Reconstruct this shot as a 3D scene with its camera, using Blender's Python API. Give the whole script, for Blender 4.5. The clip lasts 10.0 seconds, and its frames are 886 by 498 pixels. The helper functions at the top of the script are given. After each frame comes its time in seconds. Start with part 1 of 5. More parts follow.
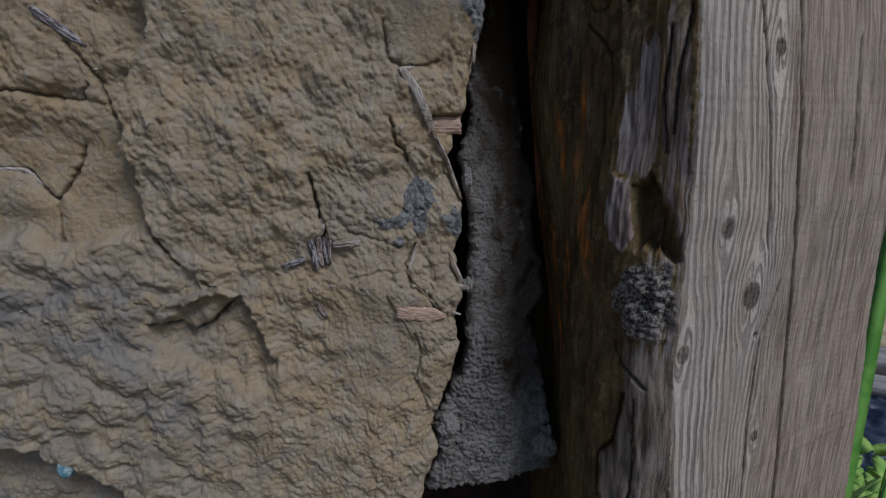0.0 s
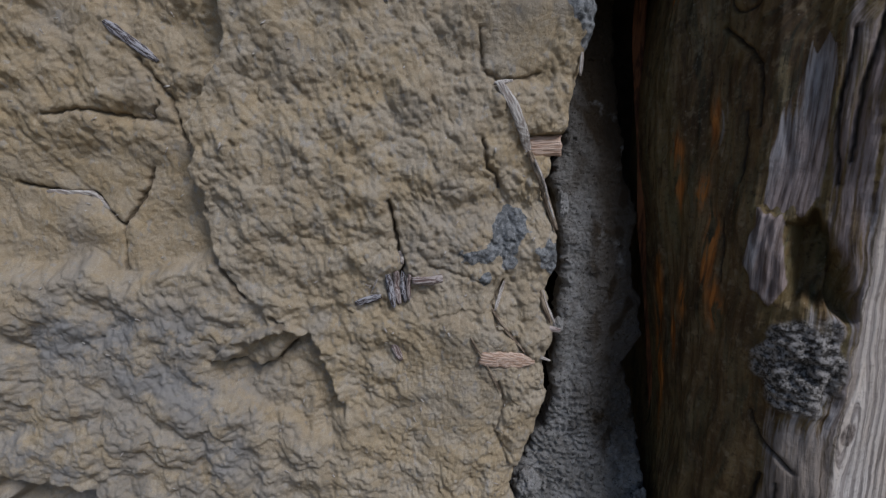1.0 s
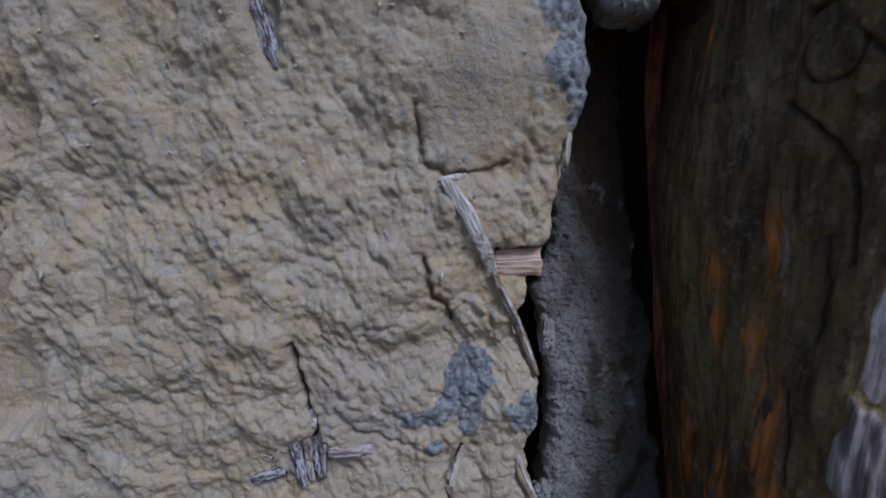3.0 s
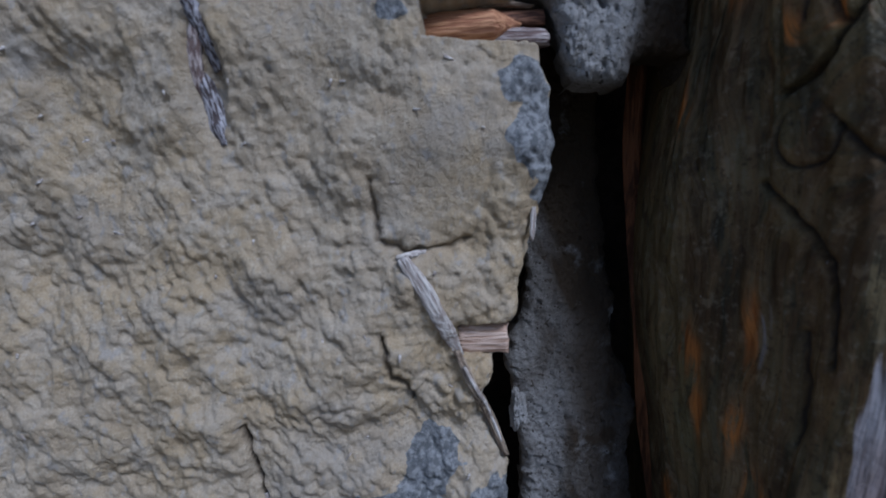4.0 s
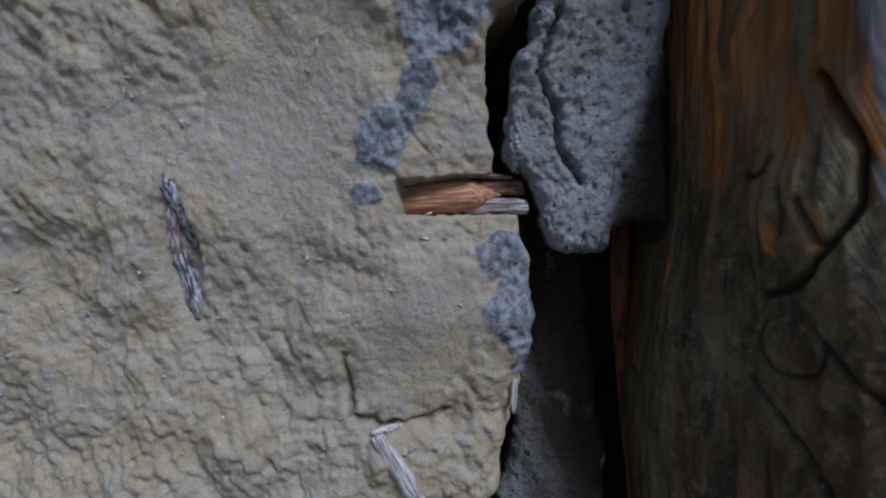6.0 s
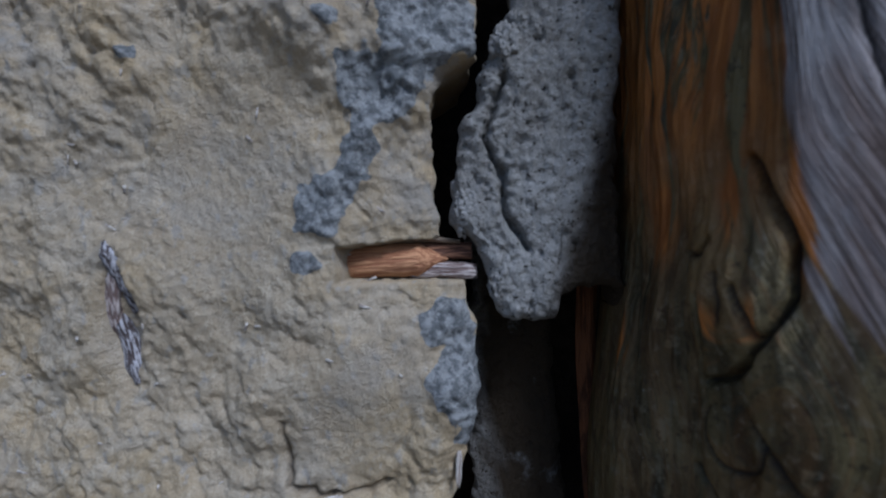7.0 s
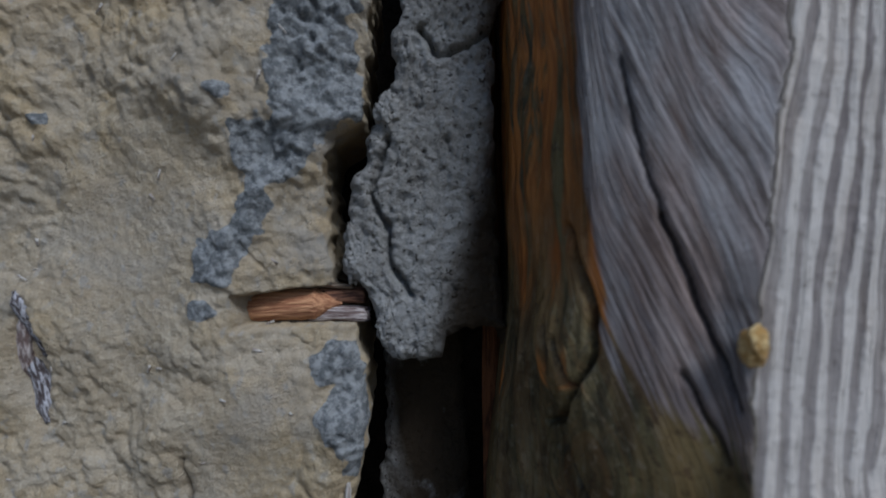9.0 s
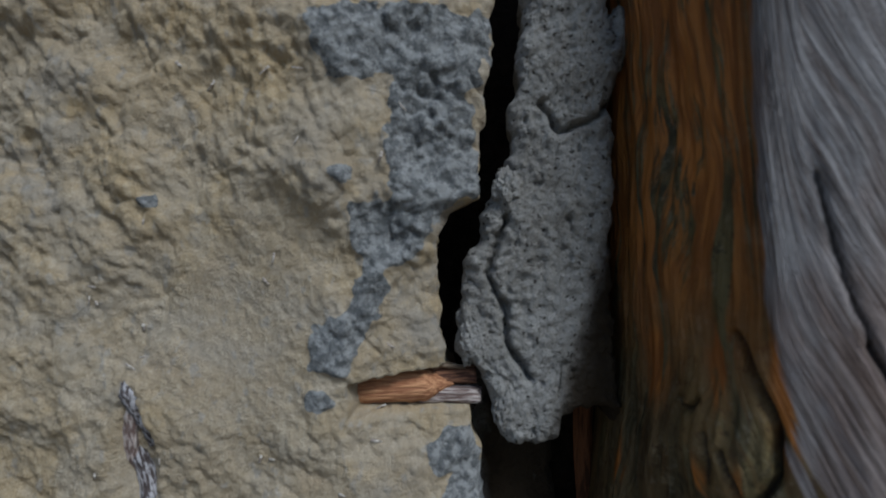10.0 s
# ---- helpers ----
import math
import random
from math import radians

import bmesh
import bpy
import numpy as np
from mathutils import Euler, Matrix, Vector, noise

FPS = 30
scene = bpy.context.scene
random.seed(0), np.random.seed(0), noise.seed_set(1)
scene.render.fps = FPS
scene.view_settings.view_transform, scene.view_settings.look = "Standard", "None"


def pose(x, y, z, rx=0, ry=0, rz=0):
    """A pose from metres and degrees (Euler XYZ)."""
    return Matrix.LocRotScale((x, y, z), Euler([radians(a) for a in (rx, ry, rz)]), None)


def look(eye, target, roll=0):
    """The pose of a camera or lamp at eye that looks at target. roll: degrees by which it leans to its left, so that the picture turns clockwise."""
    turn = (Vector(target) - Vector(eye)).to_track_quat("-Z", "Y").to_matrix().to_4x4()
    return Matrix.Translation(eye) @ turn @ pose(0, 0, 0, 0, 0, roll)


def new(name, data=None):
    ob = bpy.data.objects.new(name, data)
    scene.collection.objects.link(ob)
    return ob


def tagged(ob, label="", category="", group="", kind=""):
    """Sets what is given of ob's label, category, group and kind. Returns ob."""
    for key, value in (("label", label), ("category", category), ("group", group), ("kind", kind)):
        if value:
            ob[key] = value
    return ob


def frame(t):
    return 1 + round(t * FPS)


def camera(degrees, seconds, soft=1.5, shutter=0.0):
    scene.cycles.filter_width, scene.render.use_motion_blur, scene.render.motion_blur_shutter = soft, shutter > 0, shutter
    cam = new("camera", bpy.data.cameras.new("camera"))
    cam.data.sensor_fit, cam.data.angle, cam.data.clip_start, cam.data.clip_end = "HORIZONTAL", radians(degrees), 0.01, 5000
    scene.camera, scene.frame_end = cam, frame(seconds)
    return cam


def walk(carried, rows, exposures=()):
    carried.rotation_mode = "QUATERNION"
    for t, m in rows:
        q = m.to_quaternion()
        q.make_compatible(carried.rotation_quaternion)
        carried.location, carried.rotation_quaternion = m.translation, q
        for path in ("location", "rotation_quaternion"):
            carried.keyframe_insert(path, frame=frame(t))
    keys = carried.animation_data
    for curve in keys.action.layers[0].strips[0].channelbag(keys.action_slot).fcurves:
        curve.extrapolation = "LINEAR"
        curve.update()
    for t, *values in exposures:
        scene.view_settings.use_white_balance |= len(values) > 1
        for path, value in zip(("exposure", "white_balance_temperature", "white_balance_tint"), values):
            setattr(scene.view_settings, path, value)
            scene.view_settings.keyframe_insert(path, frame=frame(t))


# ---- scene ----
cam = camera(92.6, 10.0, soft=1.2)
cam.data.dof.use_dof = True
cam.data.dof.focus_distance, cam.data.dof.aperture_fstop = 0.31, 12.5
EXPOSURES = [(0.0, -0.50, 6050, 12), (0.6, -0.20, 6050, 11), (1.5, 0.02, 5800, 13), (3.0, 0.10, 5250, 14), (5.0, 0.13, 5100, 11), (7.5, 0.22, 5250, 10), (9.0, 0.05, 5550, 7), (10.0, 0.09, 5850, 4)]
SKY_STRENGTH, SUN_STRENGTH, SUN_SIZE = 0.080, 2.4, 20.0
PATH = [
    (0, (0.04013, 0.01434, 1.09068), (0.2437, 1.9505, 0.6326), -2.00),
    (0.5, (0.01890, 0.02742, 1.09427), (0.1357, 1.9750, 0.6546), -1.66),
    (1, (0.00963, 0.05528, 1.10214), (0.0533, 2.0087, 0.6752), -1.69),
    (1.5, (0.01935, 0.08750, 1.10792), (0.0560, 2.0449, 0.6990), -1.73),
    (2, (0.03609, 0.10871, 1.11650), (0.0382, 2.0674, 0.7121), -1.81),
    (2.5, (0.04285, 0.12486, 1.12567), (0.0344, 2.0865, 0.7357), -1.87),
    (3, (0.04857, 0.13941, 1.14579), (0.0225, 2.1017, 0.7602), -2.03),
    (4.5, (0.07527, 0.15300, 1.17779), (0.0038, 2.1301, 0.8848), -2.28),
    (5, (0.07850, 0.15283, 1.19146), (0.0055, 2.1377, 0.9573), -2.20),
    (5.5, (0.07481, 0.15667, 1.20513), (0.0100, 2.1461, 1.0105), -2.14),
    (7, (0.10103, 0.16719, 1.23043), (-0.0302, 2.1608, 1.1397), -1.53),
    (7.5, (0.11669, 0.15772, 1.24044), (-0.0082, 2.1527, 1.1747), -1.51),
    (8, (0.13121, 0.15847, 1.23840), (0.0217, 2.1548, 1.1854), -1.52),
    (8.5, (0.14037, 0.15841, 1.23645), (0.0426, 2.1555, 1.1918), -1.57),
    (9, (0.13905, 0.15600, 1.24281), (0.0451, 2.1534, 1.2043), -1.58),
    (9.5, (0.11966, 0.15663, 1.25978), (0.0328, 2.1543, 1.2159), -1.67),
    (10, (0.09697, 0.16032, 1.27217), (0.0142, 2.1583, 1.2376), -1.72),
]
walk(cam, [(t, look(eye, target, roll)) for t, eye, target, roll in PATH], EXPOSURES)

# ---- world and sun ----
SUN_EL, SUN_AZ = 48.0, 140.0
world = bpy.data.worlds.new("sky")
scene.world = world
world.use_nodes = True
wn, wl = world.node_tree.nodes, world.node_tree.links
sky = wn.new("ShaderNodeTexSky")
sky.sky_type = "NISHITA"
sky.sun_disc = False
sky.sun_elevation, sky.sun_rotation = radians(SUN_EL), radians(SUN_AZ)
wl.new(sky.outputs[0], wn["Background"].inputs[0])
wn["Background"].inputs[1].default_value = SKY_STRENGTH
sun = new("sun", bpy.data.lights.new("sun", "SUN"))
sun.data.energy, sun.data.angle, sun.data.color = SUN_STRENGTH, radians(SUN_SIZE), (1.0, 0.97, 0.93)
away = Vector((math.sin(radians(SUN_AZ)) * math.cos(radians(SUN_EL)), math.cos(radians(SUN_AZ)) * math.cos(radians(SUN_EL)), math.sin(radians(SUN_EL))))
sun.matrix_basis = look(away * 10, (0, 0, 0))


# ---- noise on arrays ----
def scatter(ix, iz, seed):
    h = (ix.astype(np.int64) * 374761393 + iz.astype(np.int64) * 668265263 + seed * 1274126177) & 0xFFFFFFFF
    h = ((h ^ (h >> 13)) * 1103515245) & 0xFFFFFFFF
    h = ((h ^ (h >> 16)) * 2654435761) & 0xFFFFFFFF
    return ((h ^ (h >> 15)) & 0xFFFFFF) / float(0x1000000)


def grad_noise(x, z, seed=0):
    """Gradient noise, about -1 to 1."""
    x0, z0 = np.floor(x), np.floor(z)
    fx, fz = x - x0, z - z0
    ux, uz = fx * fx * fx * (fx * (fx * 6 - 15) + 10), fz * fz * fz * (fz * (fz * 6 - 15) + 10)

    def corner(a, b):
        ang = scatter(x0 + a, z0 + b, seed) * (2 * math.pi)
        return np.cos(ang) * (fx - a) + np.sin(ang) * (fz - b)

    low = corner(0, 0) * (1 - ux) + corner(1, 0) * ux
    high = corner(0, 1) * (1 - ux) + corner(1, 1) * ux
    return 1.5 * (low * (1 - uz) + high * uz)


def fbm(x, z, seed=0, octaves=4, gain=0.5):
    total, amp = 0, 1.0
    for k in range(octaves):
        total = total + amp * grad_noise(x * 2 ** k, z * 2 ** k, seed + 17 * k)
        amp *= gain
    return total


def cells(x, z, seed=0):
    """Distances to the nearest and to the second nearest of scattered points."""
    x0, z0 = np.floor(x), np.floor(z)
    d1, d2 = np.full(x.shape, 9.0), np.full(x.shape, 9.0)
    for a in (-1, 0, 1):
        for b in (-1, 0, 1):
            px = x0 + a + scatter(x0 + a, z0 + b, seed)
            pz = z0 + b + scatter(x0 + a, z0 + b, seed + 5)
            d = np.hypot(px - x, pz - z)
            d2 = np.minimum(d2, np.maximum(d1, d))
            d1 = np.minimum(d1, d)
    return d1, d2


def ramp(a, b, v):
    t = np.clip((v - a) / (b - a), 0, 1)
    return t * t * (3 - 2 * t)


def along(z, pairs):
    """A value that follows the height: pairs of (height, value)."""
    return np.interp(z, [p[0] for p in pairs], [p[1] for p in pairs])


def line_distance(x, z, pts):
    d = np.full(x.shape, 9.0)
    for (ax, az), (bx, bz) in zip(pts, pts[1:]):
        ex, ez = bx - ax, bz - az
        t = np.clip(((x - ax) * ex + (z - az) * ez) / (ex * ex + ez * ez + 1e-12), 0, 1)
        d = np.minimum(d, np.hypot(x - ax - t * ex, z - az - t * ez))
    return d


def area_distance(x, z, pts):
    """Distance to an outline, negative inside it."""
    ring = list(pts) + [pts[0]]
    d = line_distance(x, z, ring)
    inside = np.zeros(x.shape, bool)
    for (ax, az), (bx, bz) in zip(ring, ring[1:]):
        cross = (az > z) != (bz > z)
        if az != bz:
            inside ^= cross & (x < (bx - ax) * (z - az) / (bz - az) + ax)
    return np.where(inside, -d, d)


# ---- mesh helpers ----
def sheet(name, x, y, z, material, marks=None, smooth=True):
    """One mesh object from a grid of places, with float marks on its points."""
    rows_, cols = x.shape
    me = bpy.data.meshes.new(name)
    co = np.stack([x, y, z], -1).reshape(-1).astype(np.float32)
    idx = np.arange(rows_ * cols, dtype=np.int32).reshape(rows_, cols)
    quads = np.stack([idx[:-1, :-1], idx[:-1, 1:], idx[1:, 1:], idx[1:, :-1]], -1).reshape(-1)
    count = len(quads) // 4
    me.vertices.add(rows_ * cols)
    me.vertices.foreach_set("co", co)
    me.loops.add(len(quads))
    me.loops.foreach_set("vertex_index", quads)
    me.polygons.add(count)
    me.polygons.foreach_set("loop_start", np.arange(0, len(quads), 4, dtype=np.int32))
    me.update(calc_edges=True)
    me.polygons.foreach_set("use_smooth", np.full(count, smooth, bool))
    for key, value in (marks or {}).items():
        at = me.attributes.new(key, "FLOAT", "POINT")
        at.data.foreach_set("value", np.broadcast_to(value, x.shape).reshape(-1).astype(np.float32))
    me.materials.append(material)
    me.validate()
    return new(name, me)


def part(name, bm, material, parent=None, label="", smooth=True):
    me = bpy.data.meshes.new(name)
    bm.normal_update()
    bm.to_mesh(me)
    bm.free()
    me.materials.append(material)
    for f in me.polygons:
        f.use_smooth = smooth
    ob = new(name, me)
    if parent:
        ob.parent = parent
    return tagged(ob, label)


def spaced(stops):
    """Steps that are fine in some stretches: stops of (start, step), closed by (end, 0)."""
    out = []
    for (a, step), (b, _) in zip(stops, stops[1:]):
        n = max(1, round((b - a) / step))
        out += [a + (b - a) * k / n for k in range(n)]
    return np.array(out + [stops[-1][0]])


# ---- materials ----
class Shade:
    """A node material, built from short calls."""

    def __init__(self, name, rough=0.9, spec=0.3):
        self.mat = bpy.data.materials.new(name)
        self.mat.use_nodes = True
        self.tree = self.mat.node_tree
        self.bsdf = self.tree.nodes["Principled BSDF"]
        self.bsdf.inputs["Roughness"].default_value = rough
        self.bsdf.inputs["Specular IOR Level"].default_value = spec
        self.coord = self.tree.nodes.new("ShaderNodeTexCoord").outputs["Object"]

    def put(self, socket, value):
        if isinstance(value, bpy.types.NodeSocket):
            self.tree.links.new(value, socket)
        elif isinstance(value, tuple):
            socket.default_value = (*value, 1.0) if len(socket.default_value) == 4 and len(value) == 3 else value
        else:
            socket.default_value = value

    def mark(self, name):
        n = self.tree.nodes.new("ShaderNodeAttribute")
        n.attribute_name = name
        return n.outputs["Fac"]

    def scaled(self, sx, sy, sz, rot=(0, 0, 0)):
        n = self.tree.nodes.new("ShaderNodeMapping")
        self.put(n.inputs["Vector"], self.coord)
        n.inputs["Scale"].default_value = (sx, sy, sz)
        n.inputs["Rotation"].default_value = [radians(a) for a in rot]
        return n.outputs[0]

    def noise(self, scale, detail=5, vector=None, rough=0.55, warp=0.0):
        n = self.tree.nodes.new("ShaderNodeTexNoise")
        self.put(n.inputs["Vector"], vector or self.coord)
        n.inputs["Scale"].default_value, n.inputs["Detail"].default_value = scale, detail
        n.inputs["Roughness"].default_value, n.inputs["Distortion"].default_value = rough, warp
        return self.calc("MULTIPLY_ADD", n.outputs["Fac"], 1.7, -0.35)

    def cell(self, scale, vector=None, feature="F1"):
        n = self.tree.nodes.new("ShaderNodeTexVoronoi")
        n.feature = feature
        self.put(n.inputs["Vector"], vector or self.coord)
        n.inputs["Scale"].default_value = scale
        return n.outputs["Distance"]

    def flow(self, across, lengthwise, squeeze):
        """A vector that follows the grain: across it, and squeezed along it."""
        n = self.tree.nodes.new("ShaderNodeCombineXYZ")
        self.put(n.inputs[0], across)
        self.put(n.inputs[2], self.calc("MULTIPLY", lengthwise, squeeze))
        return n.outputs[0]

    def span(self, value, a, b, low=0.0, high=1.0):
        n = self.tree.nodes.new("ShaderNodeMapRange")
        n.interpolation_type = "SMOOTHSTEP"
        for k, v in zip(("Value", "From Min", "From Max", "To Min", "To Max"), (value, a, b, low, high)):
            self.put(n.inputs[k], v)
        return n.outputs[0]

    def calc(self, kind, a, b=0.0, c=0.0):
        n = self.tree.nodes.new("ShaderNodeMath")
        n.operation = kind
        n.inputs[2].default_value = c
        self.put(n.inputs[0], a)
        self.put(n.inputs[1], b)
        return n.outputs[0]

    def mix(self, fac, a, b, kind="MIX"):
        n = self.tree.nodes.new("ShaderNodeMix")
        n.data_type, n.blend_type = "RGBA", kind
        self.put(n.inputs[0], fac)
        self.put(n.inputs[6], a)
        self.put(n.inputs[7], b)
        return n.outputs[2]

    def done(self, colour, bump=None, depth=0.001, strength=1.0, rough=None):
        self.put(self.bsdf.inputs["Base Color"], colour)
        if rough is not None:
            self.put(self.bsdf.inputs["Roughness"], rough)
        if bump is not None:
            n = self.tree.nodes.new("ShaderNodeBump")
            n.inputs["Strength"].default_value, n.inputs["Distance"].default_value = strength, depth
            self.put(n.inputs["Height"], bump)
            self.tree.links.new(n.outputs[0], self.bsdf.inputs["Normal"])
        return self.mat


def clay_material():
    s = Shade("clay daub", 0.95, 0.15)
    big, mid, fine = s.noise(14, 4), s.noise(70, 6, rough=0.65), s.noise(420, 5, rough=0.7)
    c = s.mix(s.span(big, 0.35, 0.65), (0.385, 0.302, 0.192), (0.37, 0.303, 0.215))
    c = s.mix(s.span(mid, 0.40, 0.70), c, (0.395, 0.335, 0.255))
    c = s.mix(s.span(mid, 0.44, 0.20, 0.0, 0.35), c, (0.29, 0.22, 0.14))
    c = s.mix(s.calc("MULTIPLY", s.mark("ochre"), s.span(mid, 0.15, 0.60, 0.9, 0.45)), c, (0.385, 0.285, 0.160))
    c = s.mix(s.span(fine, 0.58, 0.85, 0.0, 0.4), c, (0.46, 0.41, 0.335))
    c = s.mix(s.span(fine, 0.38, 0.20, 0.0, 0.3), c, (0.24, 0.185, 0.13))
    c = s.mix(s.span(s.noise(160, 3, s.scaled(1.6, 1, 1, (0, 28, 0)), 0.5), 0.66, 0.80, 0.0, 0.45), c, (0.30, 0.30, 0.30))
    sand = s.noise(1500, 3, rough=0.6)
    c = s.mix(s.span(sand, 0.58, 0.85, 0.0, 0.45), c, (0.52, 0.46, 0.37))
    c = s.mix(s.span(sand, 0.40, 0.15, 0.0, 0.45), c, (0.19, 0.145, 0.10))
    straw = s.noise(95, 3, s.scaled(5, 1, 1, (0, 30, 0)), 0.6, 0.8)
    c = s.mix(s.span(straw, 0.66, 0.74, 0.0, 0.25), c, (0.52, 0.46, 0.36))
    dust = s.calc("MULTIPLY", s.mark("grey"), s.span(s.noise(45, 5, rough=0.7), 0.30, 0.62))
    c = s.mix(dust, c, (0.25, 0.238, 0.225))
    smear = s.mark("smear")
    g = s.mix(s.span(s.noise(260, 5, rough=0.7), 0.35, 0.65), (0.12, 0.125, 0.13), (0.27, 0.275, 0.28))
    edge = s.calc("ADD", smear, s.calc("MULTIPLY", s.calc("SUBTRACT", s.noise(170, 4), 0.5), 0.9))
    c = s.mix(s.span(edge, 0.42, 0.56), c, g)
    # cracks and ledge foot coloured dark: the shade of their depth, painted in
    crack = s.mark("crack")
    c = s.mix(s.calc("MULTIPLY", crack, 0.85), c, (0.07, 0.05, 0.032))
    relief = s.calc("ADD", s.calc("MULTIPLY", fine, 0.60), s.calc("MULTIPLY", s.noise(1100, 5, rough=0.7), 0.40))
    relief = s.calc("ADD", relief, s.calc("MULTIPLY", crack, -0.9))
    return s.done(c, relief, 0.0013, 0.9)


def mortar_material():
    s = Shade("grey lime mortar", 0.95, 0.15)
    big, mid, fine = s.noise(28, 4), s.noise(150, 6, rough=0.7), s.noise(650, 5, rough=0.7)
    c = s.mix(s.span(big, 0.35, 0.65), (0.26, 0.25, 0.237), (0.335, 0.327, 0.317))
    c = s.mix(s.span(mid, 0.55, 0.72, 0.0, 0.7), c, (0.29, 0.286, 0.28))
    c = s.mix(s.span(mid, 0.44, 0.30, 0.0, 0.45), c, (0.17, 0.155, 0.14))
    c = s.mix(s.span(fine, 0.60, 0.72, 0.0, 0.7), c, (0.40, 0.39, 0.38))
    c = s.mix(s.span(fine, 0.40, 0.22, 0.0, 0.7), c, (0.07, 0.062, 0.055))
    c = s.mix(s.span(s.noise(420, 2, rough=0.5), 0.27, 0.20, 0.0, 0.85), c, (0.04, 0.035, 0.03))
    # mark for brown soil blotches and for shade painted into the mortar
    soil_shade = s.calc("MULTIPLY", s.mark("soil_shade"), s.span(s.noise(60, 5), 0.02, 0.34))
    c = s.mix(soil_shade, c, (0.055, 0.040, 0.026))
    relief = s.calc("ADD", s.calc("MULTIPLY", mid, 0.6), s.calc("MULTIPLY", fine, 0.5))
    return s.done(c, relief, 0.0026, 1.0)


def post_material():
    s = Shade("weathered softwood post", 0.85, 0.25)
    phase, front, silver, orange, knot, lines, across, length = (s.mark(k) for k in ("phase", "front", "silver", "orange", "knot", "lines", "across", "length"))
    fibre = s.noise(640, 6, s.flow(across, length, 0.035), 0.65)
    streak = s.noise(260, 5, s.flow(across, length, 0.07), 0.6, 0.3)
    band = s.noise(95, 4, s.flow(across, length, 0.12), 0.6, 0.4)
    blotch = s.noise(22, 5, s.scaled(1, 1, 0.35), 0.6)
    speck = s.noise(330, 4, rough=0.7)
    wob = s.calc("ADD", phase, s.calc("MULTIPLY", s.calc("SUBTRACT", s.noise(110, 4, s.scaled(1, 1, 0.16), 0.6), 0.5), 0.40))
    wave = s.calc("SINE", s.calc("MULTIPLY", wob, 2 * math.pi))
    ring = s.calc("MULTIPLY", s.span(wave, -0.20, 0.30), s.span(band, 0.20, 0.50, 0.75, 1.0))
    # sawn front face: pale early wood, grey-brown late wood lines
    pale = s.mix(s.span(blotch, 0.38, 0.62), (0.55, 0.475, 0.41), (0.53, 0.485, 0.45))
    pale = s.mix(s.span(band, 0.55, 0.85, 0.0, 0.6), pale, (0.34, 0.285, 0.25))
    brown = s.mix(s.span(streak, 0.30, 0.70), (0.20, 0.145, 0.105), (0.42, 0.335, 0.265))
    pale = s.mix(s.span(lines, 0.80, 0.35, 0.0, 0.85), pale, brown)
    dark = s.mix(s.span(blotch, 0.4, 0.6), (0.175, 0.142, 0.126), (0.200, 0.172, 0.165))
    fr = s.mix(s.calc("MULTIPLY", ring, lines), pale, dark)
    fr = s.mix(s.span(fibre, 0.56, 0.72, 0.0, 0.5), fr, (0.50, 0.46, 0.43))
    fr = s.mix(s.span(fibre, 0.42, 0.18, 0.0, 0.5), fr, (0.15, 0.12, 0.10))
    fr = s.mix(s.span(streak, 0.38, 0.18, 0.0, 0.6), fr, (0.15, 0.118, 0.096))
    hair = s.noise(420, 2, s.flow(across, length, 0.012), 0.5)
    fr = s.mix(s.span(hair, 0.18, 0.10, 0.0, 0.8), fr, (0.05, 0.04, 0.035))
    fr = s.mix(s.span(speck, 0.62, 0.75, 0.0, 0.35), fr, (0.12, 0.095, 0.08))
    fr = s.mix(s.span(s.noise(40, 5, s.scaled(1, 1, 0.3)), 0.62, 0.90, 0.0, 0.4), fr, (0.20, 0.185, 0.175))
    fr = s.mix(s.calc("MULTIPLY", knot, s.span(speck, 0.3, 0.65, 0.95, 0.55)), fr, (0.095, 0.072, 0.062))
    # checks painted near-black, for the shade deep inside them
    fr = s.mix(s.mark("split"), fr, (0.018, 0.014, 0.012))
    # waney side: stained dark, orange where the skin is fresh, silver where fibres are bare
    mottle = s.noise(75, 6, s.scaled(1, 1, 0.45), 0.7, 0.5)
    sd = s.mix(s.span(s.calc("ADD", s.calc("MULTIPLY", mottle, 0.65), s.calc("MULTIPLY", band, 0.35)), 0.28, 0.74), (0.028, 0.022, 0.010), (0.155, 0.120, 0.058))
    sd = s.mix(s.span(blotch, 0.42, 0.64, 0.0, 0.7), sd, (0.140, 0.112, 0.048))
    sd = s.mix(s.span(streak, 0.62, 0.90, 0.0, 0.45), sd, (0.19, 0.145, 0.085))
    sd = s.mix(s.span(streak, 0.36, 0.14, 0.0, 0.4), sd, (0.03, 0.022, 0.013))
    sd = s.mix(s.span(s.noise(48, 4, s.scaled(1, 1, 0.6), 0.65, 0.6), 0.58, 0.76, 0.0, 0.75), sd, (0.022, 0.021, 0.012))
    sd = s.mix(s.span(s.noise(120, 4, rough=0.65), 0.60, 0.80, 0.0, 0.55), sd, (0.24, 0.20, 0.125))
    sd = s.mix(s.span(speck, 0.60, 0.76, 0.0, 0.5), sd, (0.17, 0.15, 0.105))
    sd = s.mix(s.span(s.noise(610, 2, rough=0.5), 0.93, 0.98, 0.0, 0.6), sd, (0.48, 0.47, 0.42))
    sd = s.mix(s.span(speck, 0.40, 0.27, 0.0, 0.7), sd, (0.025, 0.02, 0.012))
    fresh = s.calc("MULTIPLY", orange, s.span(s.noise(210, 5, s.flow(across, length, 0.09), 0.7, 0.6), 0.32, 0.50))
